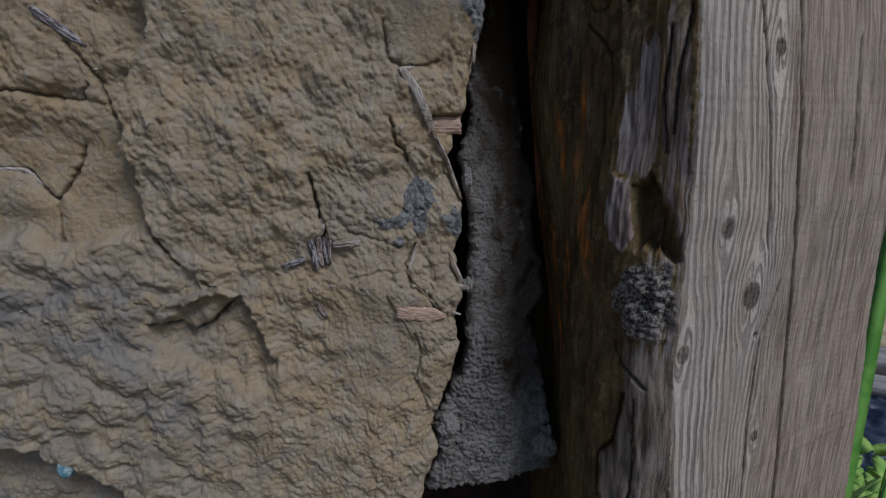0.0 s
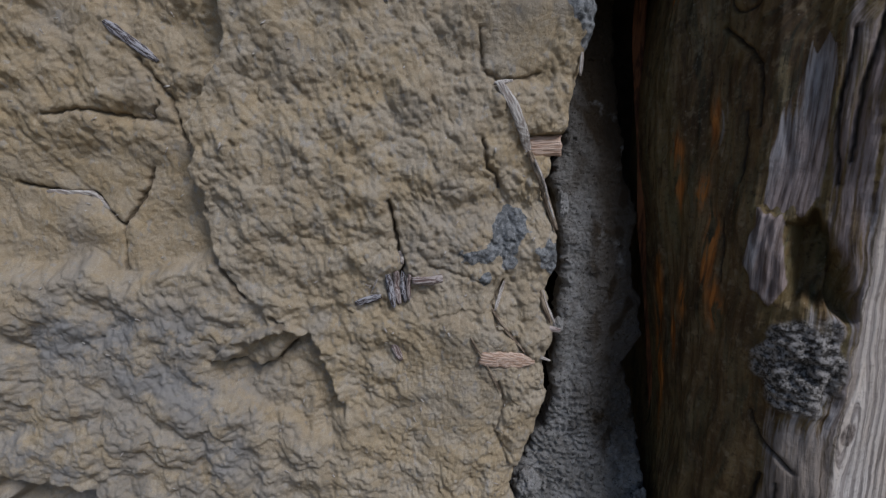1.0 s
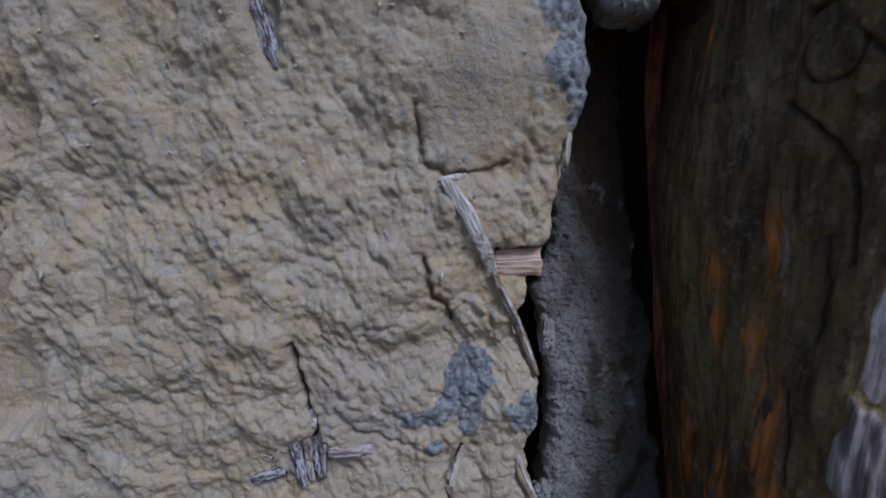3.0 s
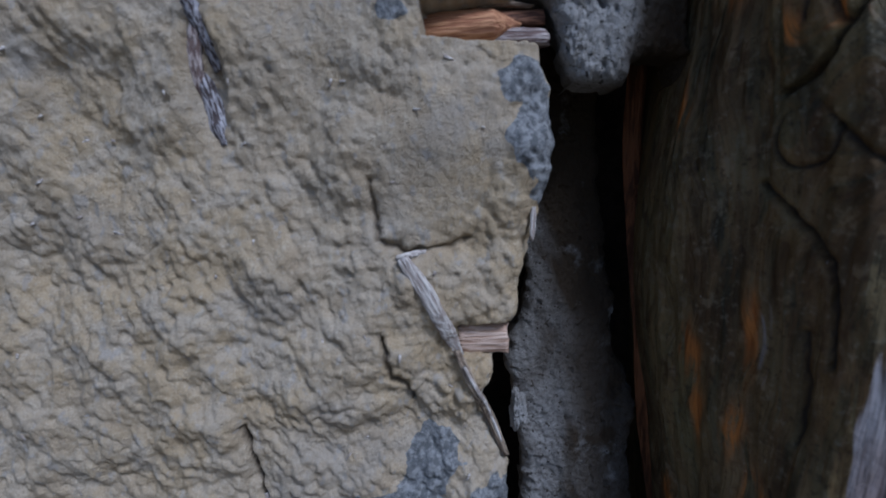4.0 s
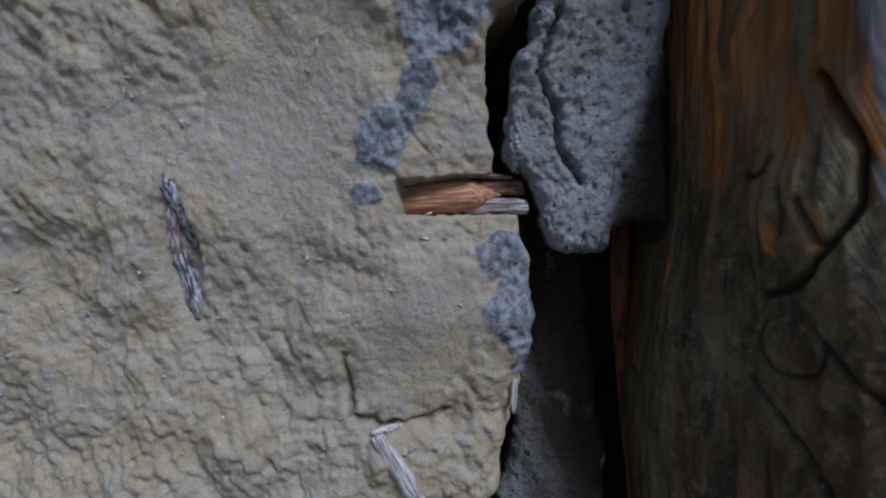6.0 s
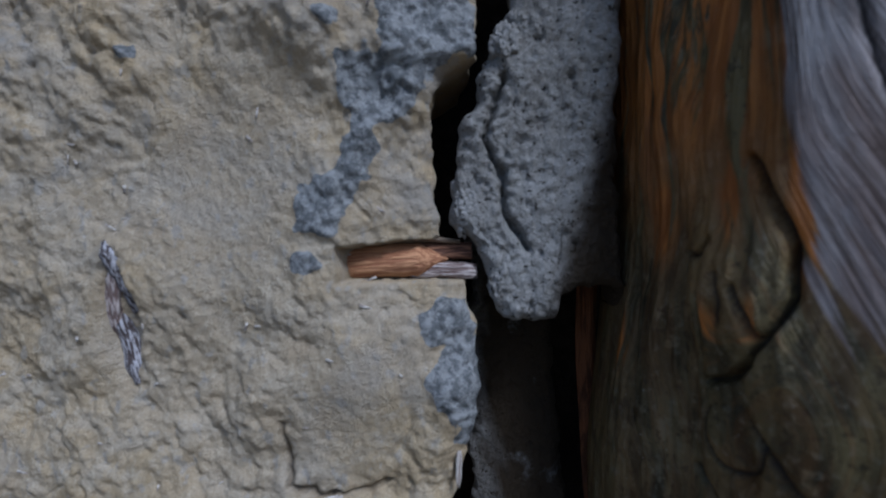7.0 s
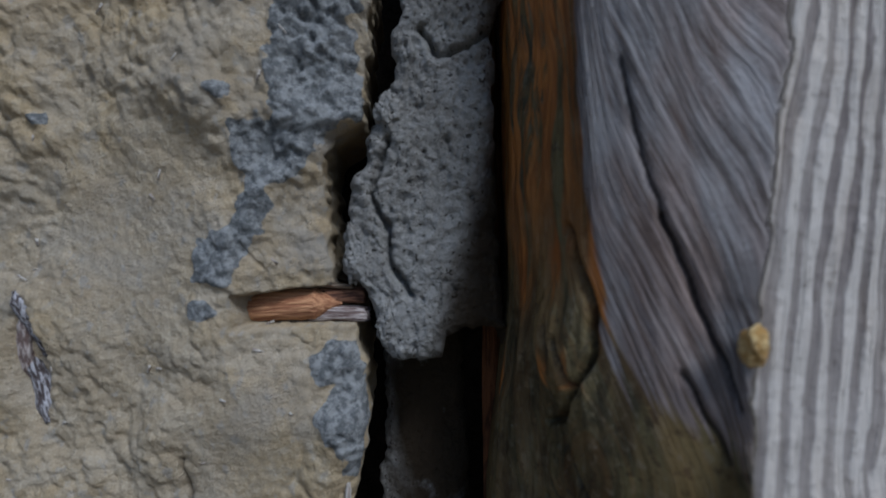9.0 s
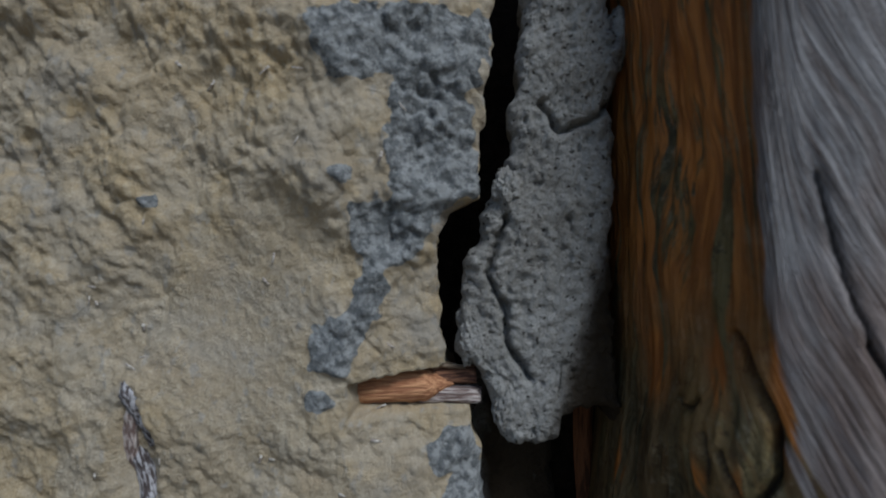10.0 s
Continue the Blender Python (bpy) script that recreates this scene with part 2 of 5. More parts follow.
    sd = s.mix(fresh, sd, s.mix(s.span(streak, 0.4, 0.6), (0.24, 0.080, 0.015), (0.42, 0.155, 0.032)))
    strand = s.noise(760, 5, s.flow(across, length, 0.045), 0.6, 0.3)
    thread = s.noise(1900, 4, s.flow(across, length, 0.03), 0.6)
    grey = s.mix(s.span(s.calc("ADD", s.calc("MULTIPLY", strand, 0.5), s.calc("MULTIPLY", s.noise(150, 4, s.flow(across, length, 0.16), 0.6, 0.8), 0.5)), 0.34, 0.66), (0.125, 0.109, 0.108), (0.33, 0.316, 0.326))
    grey = s.mix(s.span(streak, 0.44, 0.22, 0.0, 0.45), grey, (0.14, 0.105, 0.095))
    grey = s.mix(s.span(thread, 0.52, 0.72, 0.0, 0.35), grey, (0.44, 0.42, 0.42))
    grey = s.mix(s.span(thread, 0.46, 0.24, 0.0, 0.35), grey, (0.12, 0.09, 0.08))
    grey = s.mix(s.span(band, 0.40, 0.16, 0.0, 0.65), grey, (0.15, 0.115, 0.105))
    grey = s.mix(s.span(strand, 0.38, 0.18, 0.0, 0.85), grey, (0.08, 0.058, 0.05))
    grey = s.mix(s.span(blotch, 0.42, 0.66, 0.0, 0.72), grey, s.mix(s.span(strand, 0.34, 0.64), (0.12, 0.082, 0.068), (0.28, 0.21, 0.19)))
    dull = s.mark("dull")
    grey = s.mix(s.calc("MULTIPLY", dull, 0.8), grey, s.mix(s.span(streak, 0.36, 0.6), (0.075, 0.058, 0.046), (0.25, 0.205, 0.17)))
    sd = s.mix(s.span(s.calc("ADD", silver, s.calc("MULTIPLY", s.calc("SUBTRACT", s.calc("ADD", s.calc("MULTIPLY", streak, 0.5), s.calc("MULTIPLY", strand, 0.5)), 0.5), 0.85)), 0.34, 0.60), sd, grey)
    sd = s.mix(s.calc("MULTIPLY", knot, s.span(speck, 0.35, 0.6, 0.9, 0.1)), sd, (0.07, 0.06, 0.05))
    scab = s.mix(s.span(s.noise(430, 5, rough=0.75), 0.36, 0.66), (0.030, 0.026, 0.022), (0.30, 0.28, 0.265))
    sd = s.mix(s.mark("crusty"), sd, scab)
    # same painted shade in the cracks of the side
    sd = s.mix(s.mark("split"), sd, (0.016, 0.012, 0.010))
    c = s.mix(front, sd, fr)
    relief = s.calc("ADD", s.calc("MULTIPLY", fibre, 0.7), s.calc("ADD", s.calc("MULTIPLY", streak, 0.6), s.calc("MULTIPLY", speck, 0.3)))
    rough = s.span(s.calc("ADD", front, silver), 0.0, 0.6, 0.55, 0.9)
    return s.done(c, relief, 0.0014, 1.0, rough)


def fibre_material(name, light, dark, stretch=0.12, rough=0.8):
    """Straw, bark and split wood: the grain runs along the object's own x."""
    s = Shade(name, rough, 0.3)
    f, g = s.noise(900, 4, s.scaled(stretch, 1, 1), 0.6), s.noise(120, 4, s.scaled(0.5, 1, 1))
    c = s.mix(s.span(f, 0.36, 0.64), dark, light)
    c = s.mix(s.span(g, 0.55, 0.75, 0.0, 0.6), c, dark)
    return s.done(c, f, 0.0012, 0.9)


def plain_material(name, a, b, scale=60, rough=0.85, stretch=(1, 1, 1), depth=0.003):
    s = Shade(name, rough, 0.3)
    n = s.noise(scale, 6, s.scaled(*stretch), 0.65)
    m = s.noise(scale * 0.17, 4)
    c = s.mix(s.span(n, 0.35, 0.65), a, b)
    c = s.mix(s.span(m, 0.5, 0.75, 0.0, 0.5), c, tuple(0.6 * v for v in a))
    return s.done(c, n, depth, 0.8)


CLAY, MORTAR, POST = clay_material(), mortar_material(), post_material()
# backing colour: the darkness of the deep gap, painted near-black
GAP_DARK = plain_material("near-black gap shade", (0.020, 0.014, 0.010), (0.040, 0.028, 0.020), 90)
STRAW = fibre_material("grey straw", (0.58, 0.54, 0.50), (0.33, 0.28, 0.25))
DRY = fibre_material("dry brown straw", (0.34, 0.27, 0.20), (0.12, 0.085, 0.06))
BARK = fibre_material("dark bark", (0.42, 0.41, 0.44), (0.07, 0.055, 0.055), 0.2)
LATH = fibre_material("orange split lath", (0.52, 0.27, 0.14), (0.30, 0.13, 0.065), 0.1, 0.7)
SPLINTER = fibre_material("red-brown split wood", (0.24, 0.115, 0.065), (0.07, 0.03, 0.02), 0.1, 0.7)
PINK = fibre_material("pale reddish wood chip", (0.62, 0.47, 0.38), (0.44, 0.29, 0.21), 0.1)
GREYEND = fibre_material("grey frayed wood", (0.44, 0.38, 0.36), (0.16, 0.11, 0.10), 0.1)
BATTEN = plain_material("dark red-brown batten", (0.06, 0.022, 0.008), (0.19, 0.070, 0.026), 240, 0.7, (1, 1, 0.08))
RESIN = plain_material("amber resin", (0.50, 0.29, 0.09), (0.74, 0.55, 0.27), 420, 0.4)

# ---- earth wall ----
FACE = 0.300  # the wall's face lies at this y
EDGE = [(0.0, 0.045), (0.80, 0.045), (0.825, 0.048), (0.86, 0.062), (0.88, 0.055), (0.918, 0.073), (0.945, 0.080), (0.972, 0.078), (0.991, 0.085),
        (1.019, 0.079), (1.043, 0.086), (1.058, 0.083), (1.081, 0.074), (1.092, 0.078), (1.12, 0.0895), (1.143, 0.093), (1.155, 0.099), (1.177, 0.1025),
        (1.197, 0.1025), (1.21, 0.099), (1.219, 0.096), (1.226, 0.0905), (1.246, 0.0885), (1.263, 0.0878), (1.271, 0.0890), (1.281, 0.0920), (1.287, 0.1035),
        (1.307, 0.1045), (1.334, 0.109), (1.40, 0.112), (2.4, 0.11)]
SMEAR_HIGH = [(0.051, 1.346), (0.063, 1.35), (0.111, 1.349), (0.109, 1.334), (0.101, 1.321), (0.104, 1.305), (0.105, 1.288), (0.093, 1.285), (0.081, 1.266),
              (0.073, 1.263), (0.071, 1.252), (0.063, 1.241), (0.059, 1.229), (0.045, 1.231), (0.046, 1.243), (0.06, 1.252), (0.064, 1.263), (0.061, 1.284),
              (0.074, 1.289), (0.073, 1.306), (0.077, 1.328), (0.056, 1.324)]
SMEAR_EDGE = [(0.09, 1.209), (0.099, 1.206), (0.106, 1.182), (0.106, 1.163), (0.099, 1.149), (0.095, 1.167), (0.087, 1.175), (0.086, 1.183), (0.092, 1.192), (0.08, 1.196)]
SMEAR_MID = [(0.0515, 1.074), (0.063, 1.069), (0.0675, 1.057), (0.060, 1.048), (0.0575, 1.035), (0.051, 1.036), (0.050, 1.044), (0.041, 1.0395), (0.0255, 1.041), (0.025, 1.047), (0.044, 1.050), (0.045, 1.062)]
SMEAR_LOW = [(0.0695, 1.046), (0.079, 1.0515), (0.090, 1.046), (0.090, 1.029), (0.081, 1.0285), (0.074, 1.038)]
DOTS = [(0.060, 1.295, 0.0035), (0.049, 1.221, 0.0045), (0.040, 1.030, 0.0040), (0.098, 1.175, 0.0060), (-0.004, 1.288, 0.0030)]
LEDGE = [(0.952, -0.050), (0.976, -0.059), (0.995, -0.066), (1.007, -0.084), (1.029, -0.108), (1.05, -0.117), (1.099, -0.122), (1.129, -0.120), (1.163, -0.098), (1.185, -0.098), (1.25, -0.105)]
HOLE = [(-0.13, 0.983), (-0.106, 0.995), (-0.084, 1.005), (-0.066, 0.999), (-0.06, 0.98), (-0.05, 0.952), (-0.06, 0.928), (-0.098, 0.942), (-0.123, 0.967)]
FLAP = [(-0.128, 0.985), (-0.112, 1.0), (-0.084, 1.008), (-0.068, 1.001), (-0.078, 0.993), (-0.09, 0.981), (-0.101, 0.978), (-0.114, 0.984)]
CAVITY = [(-0.27, 0.913), (-0.22, 0.902), (-0.195, 0.880), (-0.172, 0.866), (-0.165, 0.841), (-0.186, 0.80), (-0.281, 0.80)]
LATH_BED = [(0.0590, 1.2140), (0.0585, 1.2252), (0.080, 1.2270), (0.125, 1.2275), (0.125, 1.2130)]
CHIP_BED = [(0.0660, 1.1010), (0.0670, 1.1130), (0.110, 1.1130), (0.110, 1.1000)]
CRACKS = [
    ([(-0.23, 1.095), (-0.204, 1.088), (-0.188, 1.087), (-0.173, 1.067), (-0.157, 1.088), (-0.152, 1.1)], 0.0030),
    ([(-0.173, 1.067), (-0.173, 1.042)], 0.0022),
    ([(-0.203, 1.131), (-0.182, 1.134), (-0.147, 1.127), (-0.141, 1.136)], 0.0025),
    ([(-0.015, 1.078), (-0.011, 1.053), (-0.008, 1.04), (-0.012, 1.03)], 0.0040),
    ([(0.038, 1.168), (0.0395, 1.147), (0.049, 1.142), (0.062, 1.143), (0.073, 1.146)], 0.0022),
    ([(0.039, 1.11), (0.041, 1.097), (0.047, 1.091), (0.049, 1.084)], 0.0025),
    ([(-0.13, 0.983), (-0.114, 0.984), (-0.101, 0.978), (-0.09, 0.981), (-0.078, 0.993)], 0.0040),
    ([(0.051, 1.027), (0.044, 1.013), (0.047, 0.998), (0.058, 0.99), (0.065, 0.978)], 0.0022),
    ([(0.0, 1.05), (0.007, 1.039), (0.03, 1.031), (0.04, 1.027)], 0.0012),
    ([(0.006, 1.007), (0.026, 1.011), (0.037, 1.009)], 0.0012),
    ([(0.047, 0.962), (0.052, 0.945), (0.046, 0.925), (0.054, 0.90)], 0.0016),
    ([(-0.148, 1.16), (-0.135, 1.14), (-0.128, 1.11)], 0.0022),
]


def wall_relief(x, z):
    """How far the face stands out, and how grey and how smeared it is."""
    # coordinates along and across the strokes of the hand that pressed the daub
    lean = radians(28)
    wx = x + 0.004 * grad_noise(x / 0.03, z / 0.03, 71)
    wz = z + 0.004 * grad_noise(x / 0.03, z / 0.03, 72)
    a, b = wx * math.cos(lean) + wz * math.sin(lean), -wx * math.sin(lean) + wz * math.cos(lean)
    coarse = ramp(1.21, 1.10, z) * 0.35 + 0.65 + 0.25 * ramp(1.25, 1.31, z)
    smooth = np.exp(-(((x - 0.062) / 0.024) ** 2 + ((z - 1.172) / 0.030) ** 2) ** 2)
    smooth = np.maximum(smooth, 0.75 * np.exp(-(((x - 0.02) / 0.035) ** 2 + ((z - 0.96) / 0.05) ** 2) ** 2))
    smooth = np.maximum(smooth, 0.85 * np.exp(-(((x - 0.025) / 0.03) ** 2 + ((z - 1.25) / 0.045) ** 2) ** 2))
    panel = ramp(0.0015, -0.0015, x - along(z, LEDGE) - 0.004 * grad_noise(z / 0.012, x * 0, 9)) * ramp(1.030, 1.048, z + 0.014 * grad_noise(x / 0.035, z / 0.03, 11) + 0.004 * grad_noise(x / 0.01, z / 0.01, 13))
    smooth = np.maximum(smooth, 0.7 * panel * ramp(1.13, 1.10, z))
    low = ramp(1.035, 1.015, z) * ramp(-0.03, -0.09, x)
    smooth = np.maximum(smooth, 0.35 * low)
    live = 1 - 0.75 * smooth
    crust = fbm(a / 0.0090, b / 0.0130, 3, 4, 0.58)
    lumps = np.abs(grad_noise(a / 0.0075, b / 0.013, 4)) + 0.5 * np.abs(grad_noise(x / 0.0040, z / 0.0052, 5))
    clod1, clod2 = cells(a / 0.013 + 0.5 * grad_noise(x / 0.01, z / 0.01, 7), b / 0.021, 6)
    grains1, grains2 = cells(x / 0.0030 + 0.5 * grad_noise(x / 0.004, z / 0.004, 8), z / 0.0034 + 0.5 * grad_noise(x / 0.004, z / 0.004, 9), 12)
    pat1, pat2 = cells(a / 0.0066 + 0.35 * grad_noise(x / 0.007, z / 0.007, 15), b / 0.0100 + 0.35 * grad_noise(x / 0.007, z / 0.007, 16), 17)
    nub1, nub2 = cells(a / 0.0036 + 0.3 * grad_noise(x / 0.004, z / 0.004, 18), b / 0.0050, 19)
    some = ramp(-0.45, 0.35, grad_noise(x / 0.018, z / 0.018, 25))
    h = live * coarse * (0.0010 * crust + 0.0006 * (lumps - 0.4) + 0.0025 * some * (1 - np.minimum(pat1, 1) ** 2) + 0.0016 * (1 - np.minimum(nub1, 1) ** 2))
    h += live * coarse * (0.0011 * (1 - clod1) - 0.0008 * ramp(0.16, 0.0, clod2 - clod1) * ramp(0.0, 0.4, grad_noise(x / 0.025, z / 0.025, 44)))
    h += 0.0007 * live * (1 - grains1) * (0.35 + 0.65 * ramp(-0.2, 0.4, grad_noise(x / 0.02, z / 0.02, 30)))
    h += 0.00045 * fbm(x / 0.0032, z / 0.0032, 14, 3, 0.6) * (0.45 + 0.55 * live)
    h += 0.0050 * fbm(x / 0.075, z / 0.075, 20, 2) + 0.0026 * fbm(x / 0.022, z / 0.028, 24, 2) * live
    pits = ramp(0.48, 0.70, grad_noise(a / 0.0055, b / 0.009, 40)) * ramp(-0.1, 0.3, grad_noise(x / 0.03, z / 0.03, 41))
    h -= 0.0011 * pits * live
    # layers, holes and cracks
    h -= 0.0105 * panel * ramp(-0.30, -0.24, x)
    plate = np.abs(grad_noise(wx / 0.050, wz / 0.044, 53))
    h += panel * (0.0045 * np.minimum(plate, 0.35) - 0.001)
    mound1, mound2 = cells(wx / 0.027 + 0.4 * grad_noise(x / 0.02, z / 0.02, 51), wz / 0.024 + 0.4 * grad_noise(x / 0.02, z / 0.02, 54), 50)
    h += low * (0.0085 * (1 - np.minimum(mound1, 1) ** 2) + 0.0016 * fbm(wx / 0.011, wz / 0.012, 52, 3) - 0.005)
    gritty = ramp(1.02, 0.97, z) * ramp(-0.14, -0.06, x)
    grit1, grit2 = cells(x / 0.0021 + 0.4 * grad_noise(x / 0.003, z / 0.003, 56), z / 0.0023, 57)
    h += gritty * 0.0009 * (1 - np.minimum(grit1, 1) ** 2) * ramp(-0.4, 0.3, grad_noise(x / 0.012, z / 0.012, 58))
    near = (np.abs(x) < 0.35) & (z > 0.75) & (z < 1.42)
    hole = area_distance(x, z, HOLE) + 0.0025 * grad_noise(x / 0.007, z / 0.007, 61)
    flap = area_distance(x, z, FLAP)
    soft = ramp(-0.022, -0.050, (x + 0.06) * 0.8 + (z - 0.99) * 0.9)
    h -= 0.0100 * ramp(0.0006 + 0.014 * soft, -0.0010 - 0.012 * soft, hole)
    h += (0.0062 + 0.05 * np.clip(0.99 - z, -0.02, 0.02)) * ramp(0.0006, -0.0008, flap)
    h -= 0.0220 * ramp(0.002, -0.006, area_distance(x, z, CAVITY) + 0.004 * grad_noise(x / 0.01, z / 0.01, 66))
    jx, jz = x + 0.0011 * grad_noise(x / 0.004, z / 0.004, 81), z + 0.0011 * grad_noise(x / 0.004, z / 0.004, 82)
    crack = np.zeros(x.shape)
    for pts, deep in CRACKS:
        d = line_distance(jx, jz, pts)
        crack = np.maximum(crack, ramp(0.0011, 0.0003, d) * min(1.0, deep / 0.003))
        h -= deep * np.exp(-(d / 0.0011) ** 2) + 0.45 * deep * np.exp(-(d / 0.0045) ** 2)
    # shade under the ledge, painted through the crack mark along a shallow groove
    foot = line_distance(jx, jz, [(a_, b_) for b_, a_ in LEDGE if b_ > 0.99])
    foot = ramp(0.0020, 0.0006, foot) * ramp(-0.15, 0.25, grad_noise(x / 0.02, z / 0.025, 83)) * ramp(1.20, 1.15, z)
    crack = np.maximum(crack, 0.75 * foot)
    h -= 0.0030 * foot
    # the thumb-pressed arc
    r = np.hypot(x - 0.060, (z - 1.172) * 0.9)
    h -= 0.0012 * np.exp(-((r - 0.020) / 0.0012) ** 2) * ramp(0.0, 0.012, x - 0.062) * ramp(1.178, 1.165, z)
    h -= 0.0045 * ramp(0.0075, 0.0035, np.hypot((x + 0.013) * 1.0, (z - 1.204) * 0.33))
    # beds of the lath and of the chip at the broken edge
    rag = 0.0005 * grad_noise(x / 0.004, z / 0.004, 63)
    h -= 0.0130 * ramp(0.0004, -0.0004, area_distance(x, z, LATH_BED) + rag) + 0.0075 * ramp(0.0004, -0.0006, area_distance(x, z, CHIP_BED) + rag)
    # mortar smeared over the face
    smear = np.zeros(x.shape)
    for pts in (SMEAR_HIGH, SMEAR_EDGE, SMEAR_MID, SMEAR_LOW):
        smear = np.maximum(smear, ramp(0.0025, -0.0025, area_distance(jx, jz, pts) + 0.002 * grad_noise(x / 0.006, z / 0.006, 90)))
    for px, pz, r in DOTS:
        smear = np.maximum(smear, ramp(r * 1.3, r * 0.6, np.hypot(jx - px, jz - pz)))
    h += 0.0012 * smear + 0.0007 * smear * fbm(x / 0.0035, z / 0.0035, 95, 3)
    grey = 0.55 * ramp(1.03, 1.0, z) * ramp(-0.05, -0.12, x) + 0.55 * np.exp(-(((x + 0.17) / 0.06) ** 2 + ((z - 1.015) / 0.03) ** 2))
    grey += 0.35 * ramp(0.1, 0.6, fbm(x / 0.06, z / 0.06, 99, 2)) + 0.25 * ramp(1.18, 1.24, z)
    ochre = 0.8 * panel + 0.7 * ramp(0.004, -0.004, hole) + 0.75 * ramp(1.24, 1.33, z) * ramp(0.09, 0.03, x) + 0.4 * ramp(0.03, 0.07, x) * ramp(1.06, 1.10, z) * ramp(1.16, 1.13, z)
    return h * np.where(near, 1, 0.8), np.clip(grey, 0, 1), smear, crack, np.clip(ochre, 0, 1)


def build_wall():
    x0 = spaced([(-1.60, 0.05), (-0.34, 0.004), (-0.285, 0.00072), (0.12, 0)])
    z0 = spaced([(0.0, 0.05), (0.76, 0.004), (0.80, 0.00072), (1.37, 0.004), (1.45, 0.05), (2.40, 0)])
    x, z = np.meshgrid(x0, z0)
    rim = along(z, EDGE) + 0.0016 * grad_noise(z / 0.008, z * 0 + 3.3, 5) + 0.0005 * grad_noise(z / 0.0035, z * 0 + 7.1, 6)
    bend = np.clip((x + 0.02) / 0.14, 0, 1)
    x = np.where(x > -0.02, -0.02 + bend * (rim + 0.02), x)
    h, grey, smear, crack, ochre = wall_relief(x, z)
    gap = rim - x
    y = FACE - 0.002 - h + 0.008 * ramp(0.06, 0.0, gap) + 0.005 * np.exp(-gap / 0.0035)
    # the broken edge turns back into the gap
    depth = np.array([0.002, 0.005, 0.009, 0.014, 0.020, 0.028, 0.040, 0.055])
    ex = x[:, -1:] + 0.0022 * grad_noise(z[:, :1] / 0.005 + depth * 0, depth / 0.005 + z[:, :1] * 0, 33) - 0.15 * depth
    ey = y[:, -1:] + depth
    ez = np.repeat(z[:, -1:], len(depth), 1)
    keep = np.repeat(smear[:, -1:], len(depth), 1) * np.exp(-depth / 0.006)
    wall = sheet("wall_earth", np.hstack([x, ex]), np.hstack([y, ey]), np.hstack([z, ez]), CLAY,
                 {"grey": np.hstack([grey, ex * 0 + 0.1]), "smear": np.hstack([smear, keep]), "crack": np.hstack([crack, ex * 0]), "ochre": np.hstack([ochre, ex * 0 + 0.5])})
    tagged(wall, "tan clay daub wall with straw, cracks and grey mortar smears", "wall", kind="structure")

    def place(px, pz):
        k = np.argmin((x[::3, ::3] - px) ** 2 + (z[::3, ::3] - pz) ** 2)
        return float(y[::3, ::3].reshape(-1)[k])

    return place


wall_y = build_wall()

# added backing that closes the gap; its near-black colour stands for shade
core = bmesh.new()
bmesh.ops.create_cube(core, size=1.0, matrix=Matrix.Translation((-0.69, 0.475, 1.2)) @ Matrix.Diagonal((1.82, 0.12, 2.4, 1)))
tagged(part("wall_backing", core, GAP_DARK, smooth=False), "near-black backing behind the daub face, coloured as gap shade", "wall", kind="structure")


